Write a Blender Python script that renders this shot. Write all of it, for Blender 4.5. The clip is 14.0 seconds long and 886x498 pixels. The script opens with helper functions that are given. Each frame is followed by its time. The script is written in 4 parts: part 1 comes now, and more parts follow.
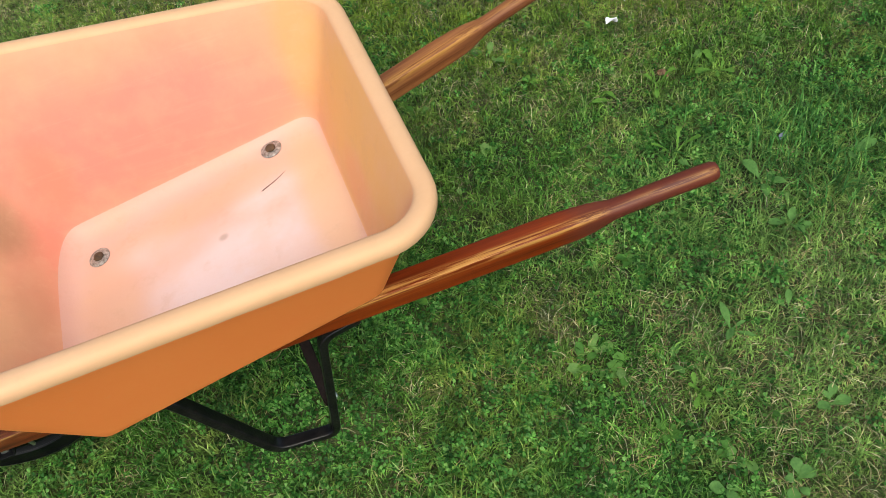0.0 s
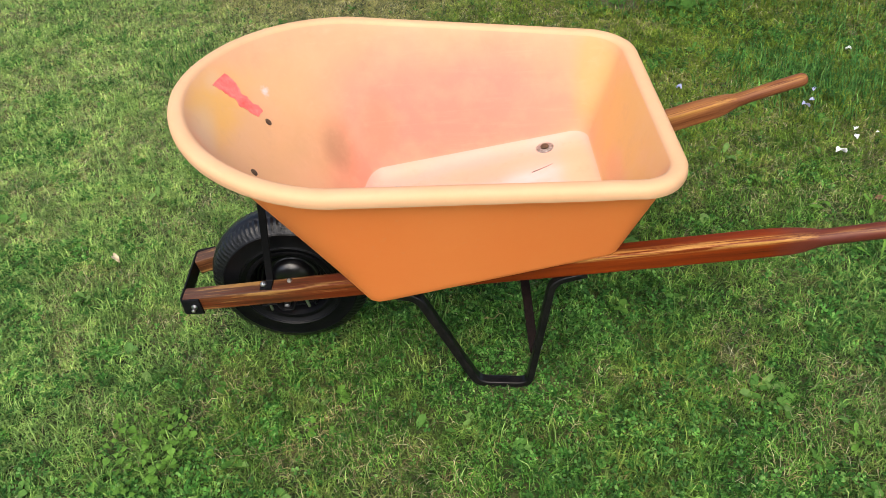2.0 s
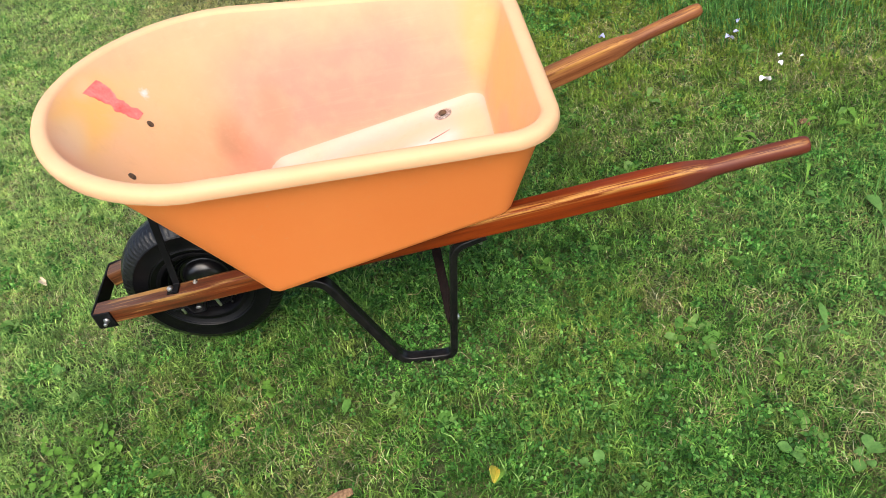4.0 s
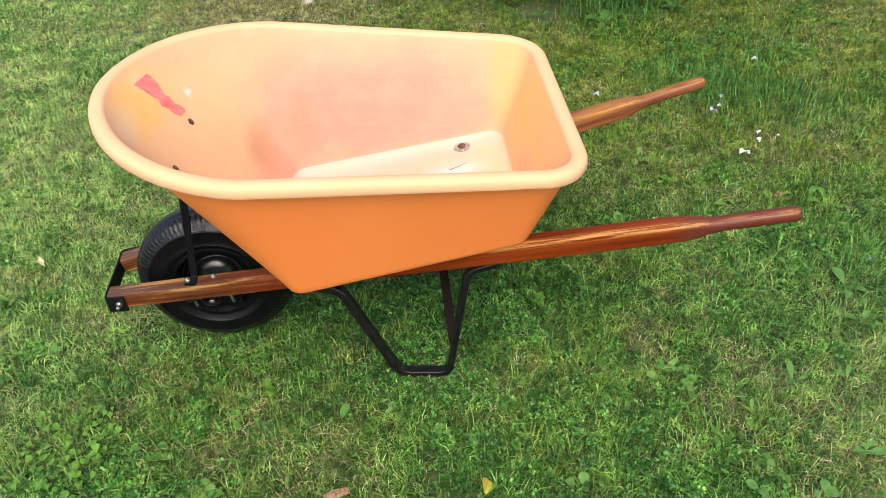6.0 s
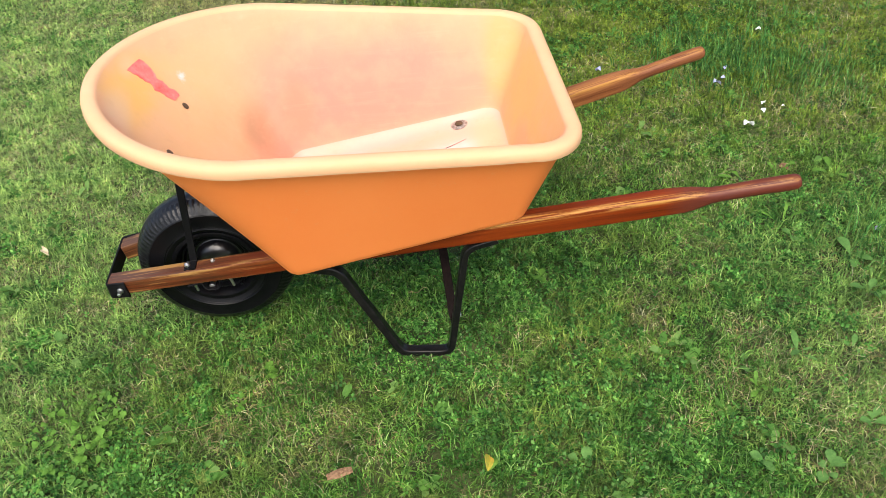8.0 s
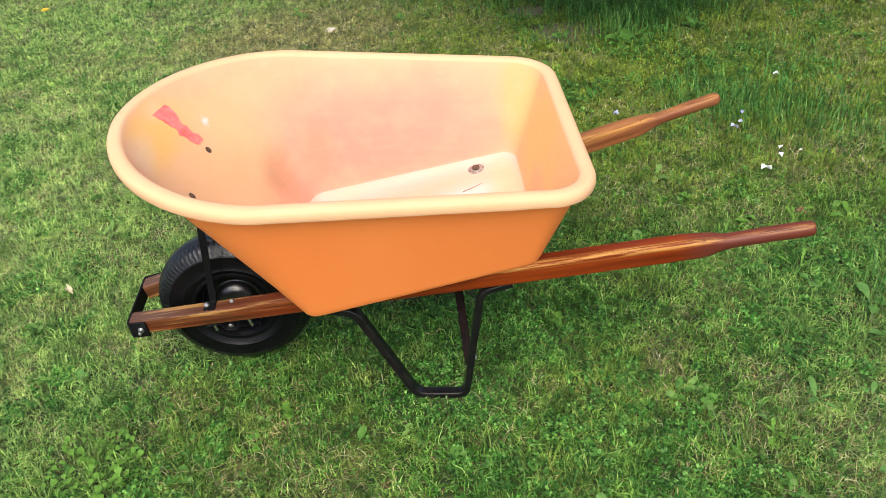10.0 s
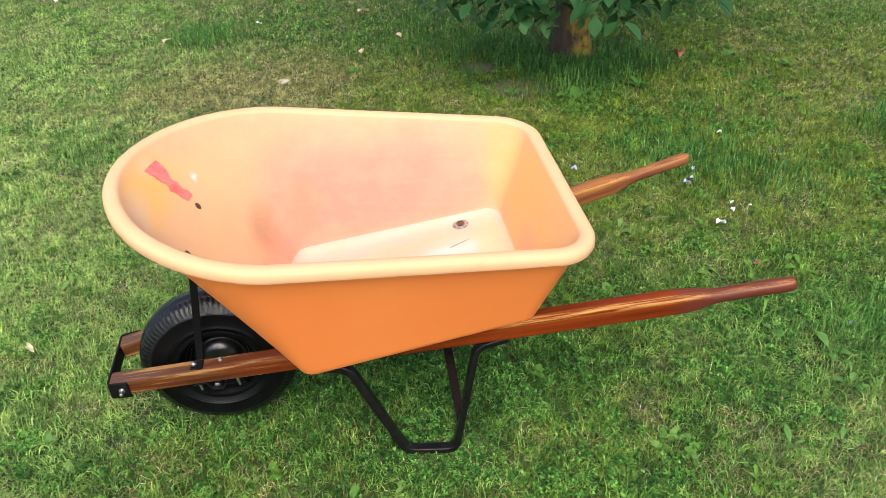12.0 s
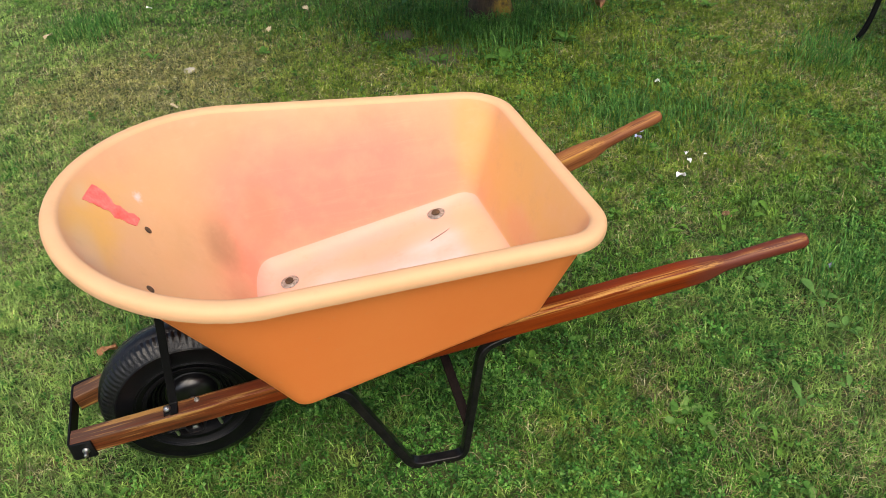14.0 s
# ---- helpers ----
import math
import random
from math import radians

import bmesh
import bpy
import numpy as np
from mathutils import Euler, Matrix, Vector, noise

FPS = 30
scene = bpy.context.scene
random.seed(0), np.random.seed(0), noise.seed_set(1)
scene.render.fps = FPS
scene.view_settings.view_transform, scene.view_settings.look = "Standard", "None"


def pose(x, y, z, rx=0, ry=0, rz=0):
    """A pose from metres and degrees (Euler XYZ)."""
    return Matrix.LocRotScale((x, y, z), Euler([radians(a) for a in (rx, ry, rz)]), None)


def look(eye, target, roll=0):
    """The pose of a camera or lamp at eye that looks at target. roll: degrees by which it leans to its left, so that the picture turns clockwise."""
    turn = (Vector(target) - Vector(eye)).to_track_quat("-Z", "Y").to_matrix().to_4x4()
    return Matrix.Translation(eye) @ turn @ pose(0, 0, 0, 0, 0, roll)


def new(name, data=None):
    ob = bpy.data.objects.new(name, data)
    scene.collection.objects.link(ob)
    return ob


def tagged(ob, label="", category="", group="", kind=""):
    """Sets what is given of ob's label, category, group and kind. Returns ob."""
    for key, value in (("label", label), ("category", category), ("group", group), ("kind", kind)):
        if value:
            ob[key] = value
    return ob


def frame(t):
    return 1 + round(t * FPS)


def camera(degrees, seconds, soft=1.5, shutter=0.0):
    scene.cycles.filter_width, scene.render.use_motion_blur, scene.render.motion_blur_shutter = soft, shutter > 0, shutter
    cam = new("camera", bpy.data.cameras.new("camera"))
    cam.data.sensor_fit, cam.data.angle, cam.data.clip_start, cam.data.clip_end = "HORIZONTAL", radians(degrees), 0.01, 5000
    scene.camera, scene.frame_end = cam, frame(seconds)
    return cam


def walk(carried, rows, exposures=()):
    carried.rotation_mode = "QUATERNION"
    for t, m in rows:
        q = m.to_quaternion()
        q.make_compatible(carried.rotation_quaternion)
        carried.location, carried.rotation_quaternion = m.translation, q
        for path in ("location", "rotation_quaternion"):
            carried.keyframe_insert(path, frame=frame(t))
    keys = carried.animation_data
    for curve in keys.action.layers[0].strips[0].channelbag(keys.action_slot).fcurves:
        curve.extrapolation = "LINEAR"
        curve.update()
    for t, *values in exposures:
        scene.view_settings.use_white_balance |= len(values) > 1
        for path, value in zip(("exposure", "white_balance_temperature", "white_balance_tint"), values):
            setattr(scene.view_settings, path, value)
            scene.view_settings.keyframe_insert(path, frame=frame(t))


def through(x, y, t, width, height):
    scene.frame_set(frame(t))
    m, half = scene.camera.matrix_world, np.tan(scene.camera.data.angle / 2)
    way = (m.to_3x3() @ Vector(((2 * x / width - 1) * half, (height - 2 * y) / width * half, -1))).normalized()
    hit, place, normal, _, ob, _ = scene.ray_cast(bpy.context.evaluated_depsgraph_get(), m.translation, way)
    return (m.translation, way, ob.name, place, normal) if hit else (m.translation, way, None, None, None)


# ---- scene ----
cam = camera(57.8, 14.0, soft=0.8)
PATH = [
    (0, (0.881, -0.975, 1.445), (1.125, 0.230, -0.133), -12.2),
    (0.5, (0.910, -1.069, 1.435), (0.813, 0.383, 0.063), -7.2),
    (1, (0.782, -1.248, 1.459), (0.71, 0.341, 0.248), -7.3),
    (1.5, (0.656, -1.41, 1.482), (0.747, 0.124, 0.202), -4.7),
    (2, (0.628, -1.443, 1.461), (0.569, 0.096, 0.185), -5.3),
    (2.5, (0.763, -1.468, 1.443), (0.852, 0.023, 0.113), -6.7),
    (3, (0.834, -1.472, 1.413), (0.752, 0.002, 0.064), -11.6),
    (3.5, (0.867, -1.442, 1.39), (0.808, 0.071, 0.084), -12.3),
    (3.7, (0.866, -1.437, 1.388), (0.77, 0.076, 0.084), -13.9),
    (5.8, (0.677, -1.541, 1.464), (0.763, 0.026, 0.225), -2.7),
    (6, (0.681, -1.538, 1.463), (0.763, 0.022, 0.213), -2.8),
    (6.5, (0.696, -1.54, 1.459), (0.785, 0.001, 0.187), -2.4),
    (7, (0.708, -1.53, 1.445), (0.804, 0.008, 0.17), -2.5),
    (7.5, (0.711, -1.541, 1.447), (0.796, -0.002, 0.173), -3.9),
    (8, (0.716, -1.544, 1.444), (0.759, -0.005, 0.167), -5.1),
    (8.2, (0.709, -1.544, 1.455), (0.76, -0.006, 0.178), -4.7),
    (10.3, (0.731, -1.553, 1.465), (0.728, 0.054, 0.275), -5.7),
    (10.5, (0.725, -1.554, 1.463), (0.73, 0.058, 0.279), -5.5),
    (11, (0.687, -1.549, 1.485), (0.784, 0.09, 0.344), -3.4),
    (11.5, (0.617, -1.545, 1.503), (0.791, 0.099, 0.378), -2.0),
    (12, (0.561, -1.539, 1.507), (0.773, 0.105, 0.388), -1.6),
    (12.5, (0.524, -1.469, 1.494), (0.717, 0.151, 0.338), -2.2),
    (13, (0.545, -1.328, 1.465), (0.562, 0.32, 0.332), -10.2),
    (13.5, (0.52, -1.313, 1.453), (0.723, 0.292, 0.277), -6.5),
    (14, (0.419, -1.328, 1.475), (0.848, 0.213, 0.275), -3.6),
]
EXPOSURES = [(0, 0.36, 6400, 3), (0.5, 0.50, 6500, 7), (1, 0.50, 6600, 9), (1.5, 0.45, 6600, 9), (2, 0.6, 6550, 10), (2.5, 0.7, 6500, 10), (3.5, 0.85, 6500, 10), (6, 0.85, 6500, 10), (12.5, 0.85, 6500, 10), (13, 0.73, 6700, 10), (13.5, 0.56, 6900, 10), (14, 0.50, 6850, 10)]
walk(cam, [(t, look(eye, target, roll)) for t, eye, target, roll in PATH], EXPOSURES)

# ---- world and light: a bright, thinly overcast day ----
world = bpy.data.worlds.new("sky")
scene.world = world
world.use_nodes = True
wn, wl = world.node_tree.nodes, world.node_tree.links
sky = wn.new("ShaderNodeTexSky")
sky.sky_type, sky.sun_disc = "NISHITA", False
sky.sun_elevation, sky.sun_rotation = radians(55), radians(187)
sky.dust_density = 4.0
wl.new(sky.outputs[0], wn["Background"].inputs[0])
wn["Background"].inputs[1].default_value = 0.15
sun = new("sun", bpy.data.lights.new("sun", "SUN"))
sun.data.energy, sun.data.angle, sun.data.color = 1.75, radians(60), (1.0, 0.94, 0.82)
# the sun stands high behind the camera
sun.matrix_world = look((-0.8, -6.5, 9.3), (0, 0, 0))
tagged(sun, "soft sun through thin cloud", "sun")


# ---- materials ----
def material(name):
    m = bpy.data.materials.new(name)
    m.use_nodes = True
    return m, m.node_tree.nodes, m.node_tree.links, m.node_tree.nodes["Principled BSDF"]


def add_noise(n, l, scale, detail=4.0, rough=0.55, vector=None):
    t = n.new("ShaderNodeTexNoise")
    t.inputs["Scale"].default_value, t.inputs["Detail"].default_value, t.inputs["Roughness"].default_value = scale, detail, rough
    if vector:
        l.new(vector, t.inputs["Vector"])
    return t.outputs["Fac"]


def add_ramp(n, l, fac, *stops):
    r = n.new("ShaderNodeValToRGB")
    e = r.color_ramp.elements
    while len(e) < len(stops):
        e.new(0.5)
    for k, (p, c) in enumerate(stops):
        e[k].position, e[k].color = p, (*c, 1) if len(c) == 3 else c
    l.new(fac, r.inputs[0])
    return r.outputs[0]


def add_mix(n, l, fac, a, b, how="MIX"):
    m = n.new("ShaderNodeMix")
    m.data_type, m.blend_type = "RGBA", how
    for v, k in ((fac, 0), (a, 6), (b, 7)):
        if isinstance(v, (int, float)):
            m.inputs[k].default_value = v
        elif isinstance(v, tuple):
            m.inputs[k].default_value = (*v, 1)
        else:
            l.new(v, m.inputs[k])
    return m.outputs[2]


def add_math(n, l, how, a, b=0.0):
    m = n.new("ShaderNodeMath")
    m.operation = how
    for k, v in enumerate((a, b)):
        if isinstance(v, (int, float)):
            m.inputs[k].default_value = v
        else:
            l.new(v, m.inputs[k])
    return m.outputs[0]


def add_bump(n, l, p, height, strength, distance):
    b = n.new("ShaderNodeBump")
    b.inputs["Strength"].default_value, b.inputs["Distance"].default_value = strength, distance
    l.new(height, b.inputs["Height"])
    l.new(b.outputs[0], p.inputs["Normal"])


def place_of(n):
    return n.new("ShaderNodeTexCoord").outputs["Object"]


def blob(n, l, co, centre, size, fray=0.4, grain=6.0):
    """1 inside an uneven patch round a place, 0 outside: a stain with a ragged edge."""
    m = n.new("ShaderNodeMapping")
    m.inputs["Location"].default_value = [-c / s for c, s in zip(centre, size)]
    m.inputs["Scale"].default_value = [1 / s for s in size]
    l.new(co, m.inputs["Vector"])
    d = n.new("ShaderNodeVectorMath")
    d.operation = "LENGTH"
    l.new(m.outputs[0], d.inputs[0])
    wob = add_math(n, l, "MULTIPLY", add_math(n, l, "SUBTRACT", add_noise(n, l, grain, 5, 0.6, co), 0.5), fray * 2)
    far = add_math(n, l, "ADD", d.outputs["Value"], wob)
    r = n.new("ShaderNodeMapRange")
    r.interpolation_type = "SMOOTHSTEP"
    for k, v in ((1, 1.15), (2, 0.35), (3, 0.0), (4, 1.0)):
        r.inputs[k].default_value = v
    l.new(far, r.inputs[0])
    return r.outputs[0]


def plastic_outside():
    m, n, l, p = material("orange_plastic")
    co = place_of(n)
    c = add_ramp(n, l, add_noise(n, l, 3.0, 5, 0.6, co), (0.3, (0.85, 0.225, 0.052)), (0.7, (0.88, 0.255, 0.064)))
    c = add_mix(n, l, add_math(n, l, "MULTIPLY", add_ramp(n, l, add_noise(n, l, 60, 6, 0.7, co), (0.6, (0, 0, 0)), (0.75, (1, 1, 1))), 0.25), c, (0.74, 0.34, 0.16))
    l.new(c, p.inputs["Base Color"])
    p.inputs["Roughness"].default_value = 0.48
    p.inputs["Specular IOR Level"].default_value = 0.35
    add_bump(n, l, p, add_noise(n, l, 220, 3, 0.6, co), 0.12, 0.002)
    return m


def plastic_faded(name, lo, hi, stained):
    """Sun-bleached plastic; inside the tray scoured paler by loads, with red, yellow and grey stains, some lightened
    for bounced light.
    """
    m, n, l, p = material(name)
    co = place_of(n)
    c = add_ramp(n, l, add_noise(n, l, 4.0, 5, 0.6, co), (0.3, lo), (0.7, hi))
    for centre, size, colour, most in (
        ((0.60, 0.30, 0.48), (0.40, 0.20, 0.18), (0.71, 0.225, 0.18), 0.82),
        ((0.46, 0.20, 0.41), (0.17, 0.24, 0.14), (0.72, 0.24, 0.185), 0.7),
        ((0.83, 0.27, 0.47), (0.12, 0.10, 0.08), (0.74, 0.27, 0.20), 0.5),
        ((0.955, 0.26, 0.56), (0.060, 0.09, 0.22), (0.67, 0.355, 0.125), 0.6),
        # end wall: yellow stain, its colour lightened for light bounced inside the tray
        ((0.98, 0.0, 0.54), (0.10, 0.30, 0.20), (0.70, 0.408, 0.138), 0.9),
        ((0.95, -0.04, 0.47), (0.05, 0.10, 0.05), (0.72, 0.31, 0.19), 0.5),
        # front wall: tan and ochre stains, lightened likewise for bounced light
        ((0.20, 0.0, 0.58), (0.28, 0.34, 0.22), (0.665, 0.405, 0.195), 0.8),
        ((0.12, 0.02, 0.66), (0.10, 0.17, 0.065), (0.72, 0.41, 0.105), 0.75),
        ((0.12, -0.13, 0.67), (0.05, 0.15, 0.04), (0.62, 0.47, 0.33), 0.5),
        ((0.105, 0.10, 0.68), (0.03, 0.06, 0.03), (0.62, 0.50, 0.38), 0.45),
        ((0.29, 0.16, 0.48), (0.10, 0.14, 0.09), (0.55, 0.345, 0.18), 0.5),
        ((0.43, 0.25, 0.46), (0.06, 0.07, 0.10), (0.46, 0.235, 0.14), 0.45),
        ((0.36, 0.04, 0.38), (0.05, 0.14, 0.05), (0.46, 0.25, 0.14), 0.35),
        ((0.345, 0.19, 0.445), (0.05, 0.07, 0.10), (0.36, 0.205, 0.115), 0.7),
        ((0.30, -0.02, 0.44), (0.12, 0.12, 0.09), (0.68, 0.40, 0.22), 0.6),
    ) if stained == "wall" else (
        # lilac-white patches: scoured plastic with the sky's bluish sheen put into its colour
        ((0.70, -0.02, 0.40), (0.25, 0.13, 0.2), (0.75, 0.61, 0.60), 0.8),
        ((0.80, 0.10, 0.40), (0.10, 0.06, 0.2), (0.75, 0.58, 0.56), 0.7),
        ((0.56, 0.10, 0.36), (0.09, 0.05, 0.2), (0.74, 0.55, 0.50), 0.6),
        ((0.62, 0.07, 0.38), (0.10, 0.06, 0.2), (0.66, 0.43, 0.36), 0.6),
        ((0.90, 0.02, 0.42), (0.06, 0.22, 0.2), (0.72, 0.44, 0.25), 0.7),
        ((0.48, 0.02, 0.34), (0.08, 0.14, 0.2), (0.66, 0.38, 0.25), 0.6),
        ((0.70, 0.14, 0.39), (0.25, 0.05, 0.2), (0.66, 0.37, 0.24), 0.6),
        ((0.70, 0.045, 0.39), (0.012, 0.010, 0.1), (0.36, 0.24, 0.18), 0.6),
    ) if stained == "floor" else ():
        f = add_math(n, l, "MULTIPLY", blob(n, l, co, centre, size), most)
        c = add_mix(n, l, f, c, colour)
    # blotches left by wet loads, and a film of dirt
    wash = add_ramp(n, l, add_noise(n, l, 11, 6, 0.62, co), (0.46, (0, 0, 0)), (0.64, (0.22, 0.22, 0.22)))
    c = add_mix(n, l, wash, c, (0.69, 0.41, 0.25))
    film_ = add_ramp(n, l, add_noise(n, l, 17, 7, 0.7, co), (0.56, (0, 0, 0)), (0.70, (0.22, 0.22, 0.22)))
    c = add_mix(n, l, film_, c, (0.50, 0.29, 0.17))
    # a pale chalky scuff, and streaks rubbed along the load's way
    c = add_mix(n, l, blob(n, l, co, (0.214, 0.158, 0.622), (0.020, 0.018, 0.020), 0.6, 70), c, (0.72, 0.66, 0.68))
    st = n.new("ShaderNodeMapping")
    st.inputs["Scale"].default_value = (4, 60, 60)
    l.new(co, st.inputs["Vector"])
    streak = add_ramp(n, l, add_noise(n, l, 1.0, 6, 0.7, st.outputs[0]), (0.55, (0, 0, 0)), (0.8, (1, 1, 1)))
    c = add_mix(n, l, add_math(n, l, "MULTIPLY", streak, 0.2), c, (0.74, 0.46, 0.30))
    specks = add_ramp(n, l, add_noise(n, l, 90, 4, 0.7, co), (0.66, (0, 0, 0)), (0.74, (1, 1, 1)))
    c = add_mix(n, l, add_math(n, l, "MULTIPLY", specks, 0.12), c, (0.45, 0.26, 0.14))
    l.new(c, p.inputs["Base Color"])
    p.inputs["Roughness"].default_value = 0.62
    p.inputs["Specular IOR Level"].default_value = 0.3
    add_bump(n, l, p, add_noise(n, l, 160, 4, 0.65, co), 0.15, 0.002)
    return m


def varnished_wood(name, weathered):
    m, n, l, p = material(name)
    co = place_of(n)
    mp = n.new("ShaderNodeMapping")
    mp.inputs["Scale"].default_value = (2.6, 70, 70)
    l.new(co, mp.inputs["Vector"])
    grain = add_noise(n, l, 1.0, 8, 0.68, mp.outputs[0])
    c = add_ramp(n, l, grain, (0.30, (0.05, 0.007, 0.001)), (0.42, (0.125, 0.017, 0.002)), (0.58, (0.19, 0.030, 0.003)), (0.72, (0.26, 0.060, 0.007)))
    c = add_mix(n, l, add_ramp(n, l, add_noise(n, l, 5, 4, 0.6, co), (0.42, (0, 0, 0)), (0.7, (0.5, 0.5, 0.5))), c, (0.13, 0.018, 0.003))
    c = add_mix(n, l, weathered, c, add_ramp(n, l, grain, (0.36, (0.15, 0.052, 0.018)), (0.64, (0.42, 0.20, 0.075))))
    # the varnish is worn through to pale wood along the upper edges, and greyed towards the nose
    sp = n.new("ShaderNodeSeparateXYZ")
    l.new(co, sp.inputs[0])

    def rise(v, lo, hi):
        r = n.new("ShaderNodeMapRange")
        r.interpolation_type = "SMOOTHSTEP"
        r.inputs[1].default_value, r.inputs[2].default_value = lo, hi
        l.new(v, r.inputs[0])
        return r.outputs[0]

    edge = add_math(n, l, "MULTIPLY", rise(sp.outputs[2], 0.009, 0.018), rise(sp.outputs[1], 0.000, -0.011))
    ms = n.new("ShaderNodeMapping")
    ms.inputs["Scale"].default_value = (6, 170, 170)
    l.new(co, ms.inputs["Vector"])
    worn = add_ramp(n, l, add_noise(n, l, 1.0, 7, 0.7, ms.outputs[0]), (0.43, (0, 0, 0)), (0.55, (0.95, 0.95, 0.95)))
    bare = add_math(n, l, "MULTIPLY", rise(sp.outputs[0], 0.5, 0.12), add_ramp(n, l, grain, (0.40, (0, 0, 0)), (0.6, (0.7, 0.7, 0.7))))
    c = add_mix(n, l, bare, c, (0.16, 0.066, 0.023))
    # darker in fine streaks towards the nose
    nose_dark = add_math(n, l, "MULTIPLY", rise(sp.outputs[0], 0.5, 0.15), add_ramp(n, l, add_noise(n, l, 1.7, 7, 0.75, ms.outputs[0]), (0.40, (0.15, 0.15, 0.15)), (0.60, (0.85, 0.85, 0.85))))
    c = add_mix(n, l, nose_dark, c, (0.075, 0.028, 0.011))
    c = add_mix(n, l, add_math(n, l, "MULTIPLY", add_math(n, l, "MULTIPLY", edge, worn), rise(sp.outputs[0], 0.25, 0.65)), c, (0.47, 0.23, 0.06))
    grey = add_math(n, l, "MULTIPLY", rise(sp.outputs[0], 0.45, 0.0), rise(sp.outputs[2], 0.012, 0.021))
    c = add_mix(n, l, add_math(n, l, "MULTIPLY", grey, add_math(n, l, "ADD", add_math(n, l, "MULTIPLY", worn, 0.4), 0.35)), c, (0.075, 0.045, 0.032))
    # open grain towards the nose: straw-coloured and nearly black streaks side by side
    mo = n.new("ShaderNodeMapping")
    mo.inputs["Scale"].default_value = (4, 70, 100)
    mo.inputs["Location"].default_value = (3.1, 0.7, 1.9)
    l.new(co, mo.inputs["Vector"])
    open_grain = add_noise(n, l, 1.0, 5, 0.62, mo.outputs[0])
    front = rise(sp.outputs[0], 0.62, 0.30)
    c = add_mix(n, l, add_math(n, l, "MULTIPLY", front, add_ramp(n, l, open_grain, (0.55, (0, 0, 0)), (0.63, (0.75, 0.75, 0.75)))), c, (0.38, 0.21, 0.065))
    c = add_mix(n, l, add_math(n, l, "MULTIPLY", front, add_ramp(n, l, open_grain, (0.37, (0.85, 0.85, 0.85)), (0.46, (0, 0, 0)))), c, (0.035, 0.012, 0.005))
    specks = add_ramp(n, l, add_noise(n, l, 120, 5, 0.7, co), (0.62, (0, 0, 0)), (0.74, (0.4, 0.4, 0.4)))
    c = add_mix(n, l, specks, c, (0.03, 0.012, 0.006))
    # the grips are darkened by use
    sx = n.new("ShaderNodeSeparateXYZ")
    l.new(co, sx.inputs[0])
    grip = n.new("ShaderNodeMapRange")
    for k, v in ((1, 1.27), (2, 1.33), (3, 0.0), (4, 0.65 - 0.6 * weathered)):
        grip.inputs[k].default_value = v
    l.new(add_math(n, l, "ADD", sx.outputs[0], add_math(n, l, "MULTIPLY", add_noise(n, l, 30, 4, 0.6, co), 0.06)), grip.inputs[0])
    c = add_mix(n, l, add_math(n, l, "MULTIPLY", grip.outputs[0], add_math(n, l, "SUBTRACT", 1.0, add_math(n, l, "MULTIPLY", edge, add_math(n, l, "MULTIPLY", worn, 0.8)))), c, (0.085, 0.026, 0.020))
    l.new(c, p.inputs["Base Color"])
    p.inputs["Roughness"].default_value = 0.45
    p.inputs["Specular IOR Level"].default_value = 0.22
    p.inputs["Coat Weight"].default_value = 0.06
    p.inputs["Coat Roughness"].default_value = 0.25
    add_bump(n, l, p, grain, 0.3, 0.002)
    return m


def plain(name, lo, hi, scale, rough, metal=0.0, bump=0.2, depth=0.001, spec=0.5):
    m, n, l, p = material(name)
    co = place_of(n)
    f = add_noise(n, l, scale, 6, 0.65, co)
    l.new(add_ramp(n, l, f, (0.32, lo), (0.68, hi)), p.inputs["Base Color"])
    p.inputs["Roughness"].default_value, p.inputs["Metallic"].default_value = rough, metal
    p.inputs["Specular IOR Level"].default_value = spec
    add_bump(n, l, p, add_noise(n, l, scale * 4, 4, 0.6, co), bump, depth)
    return m


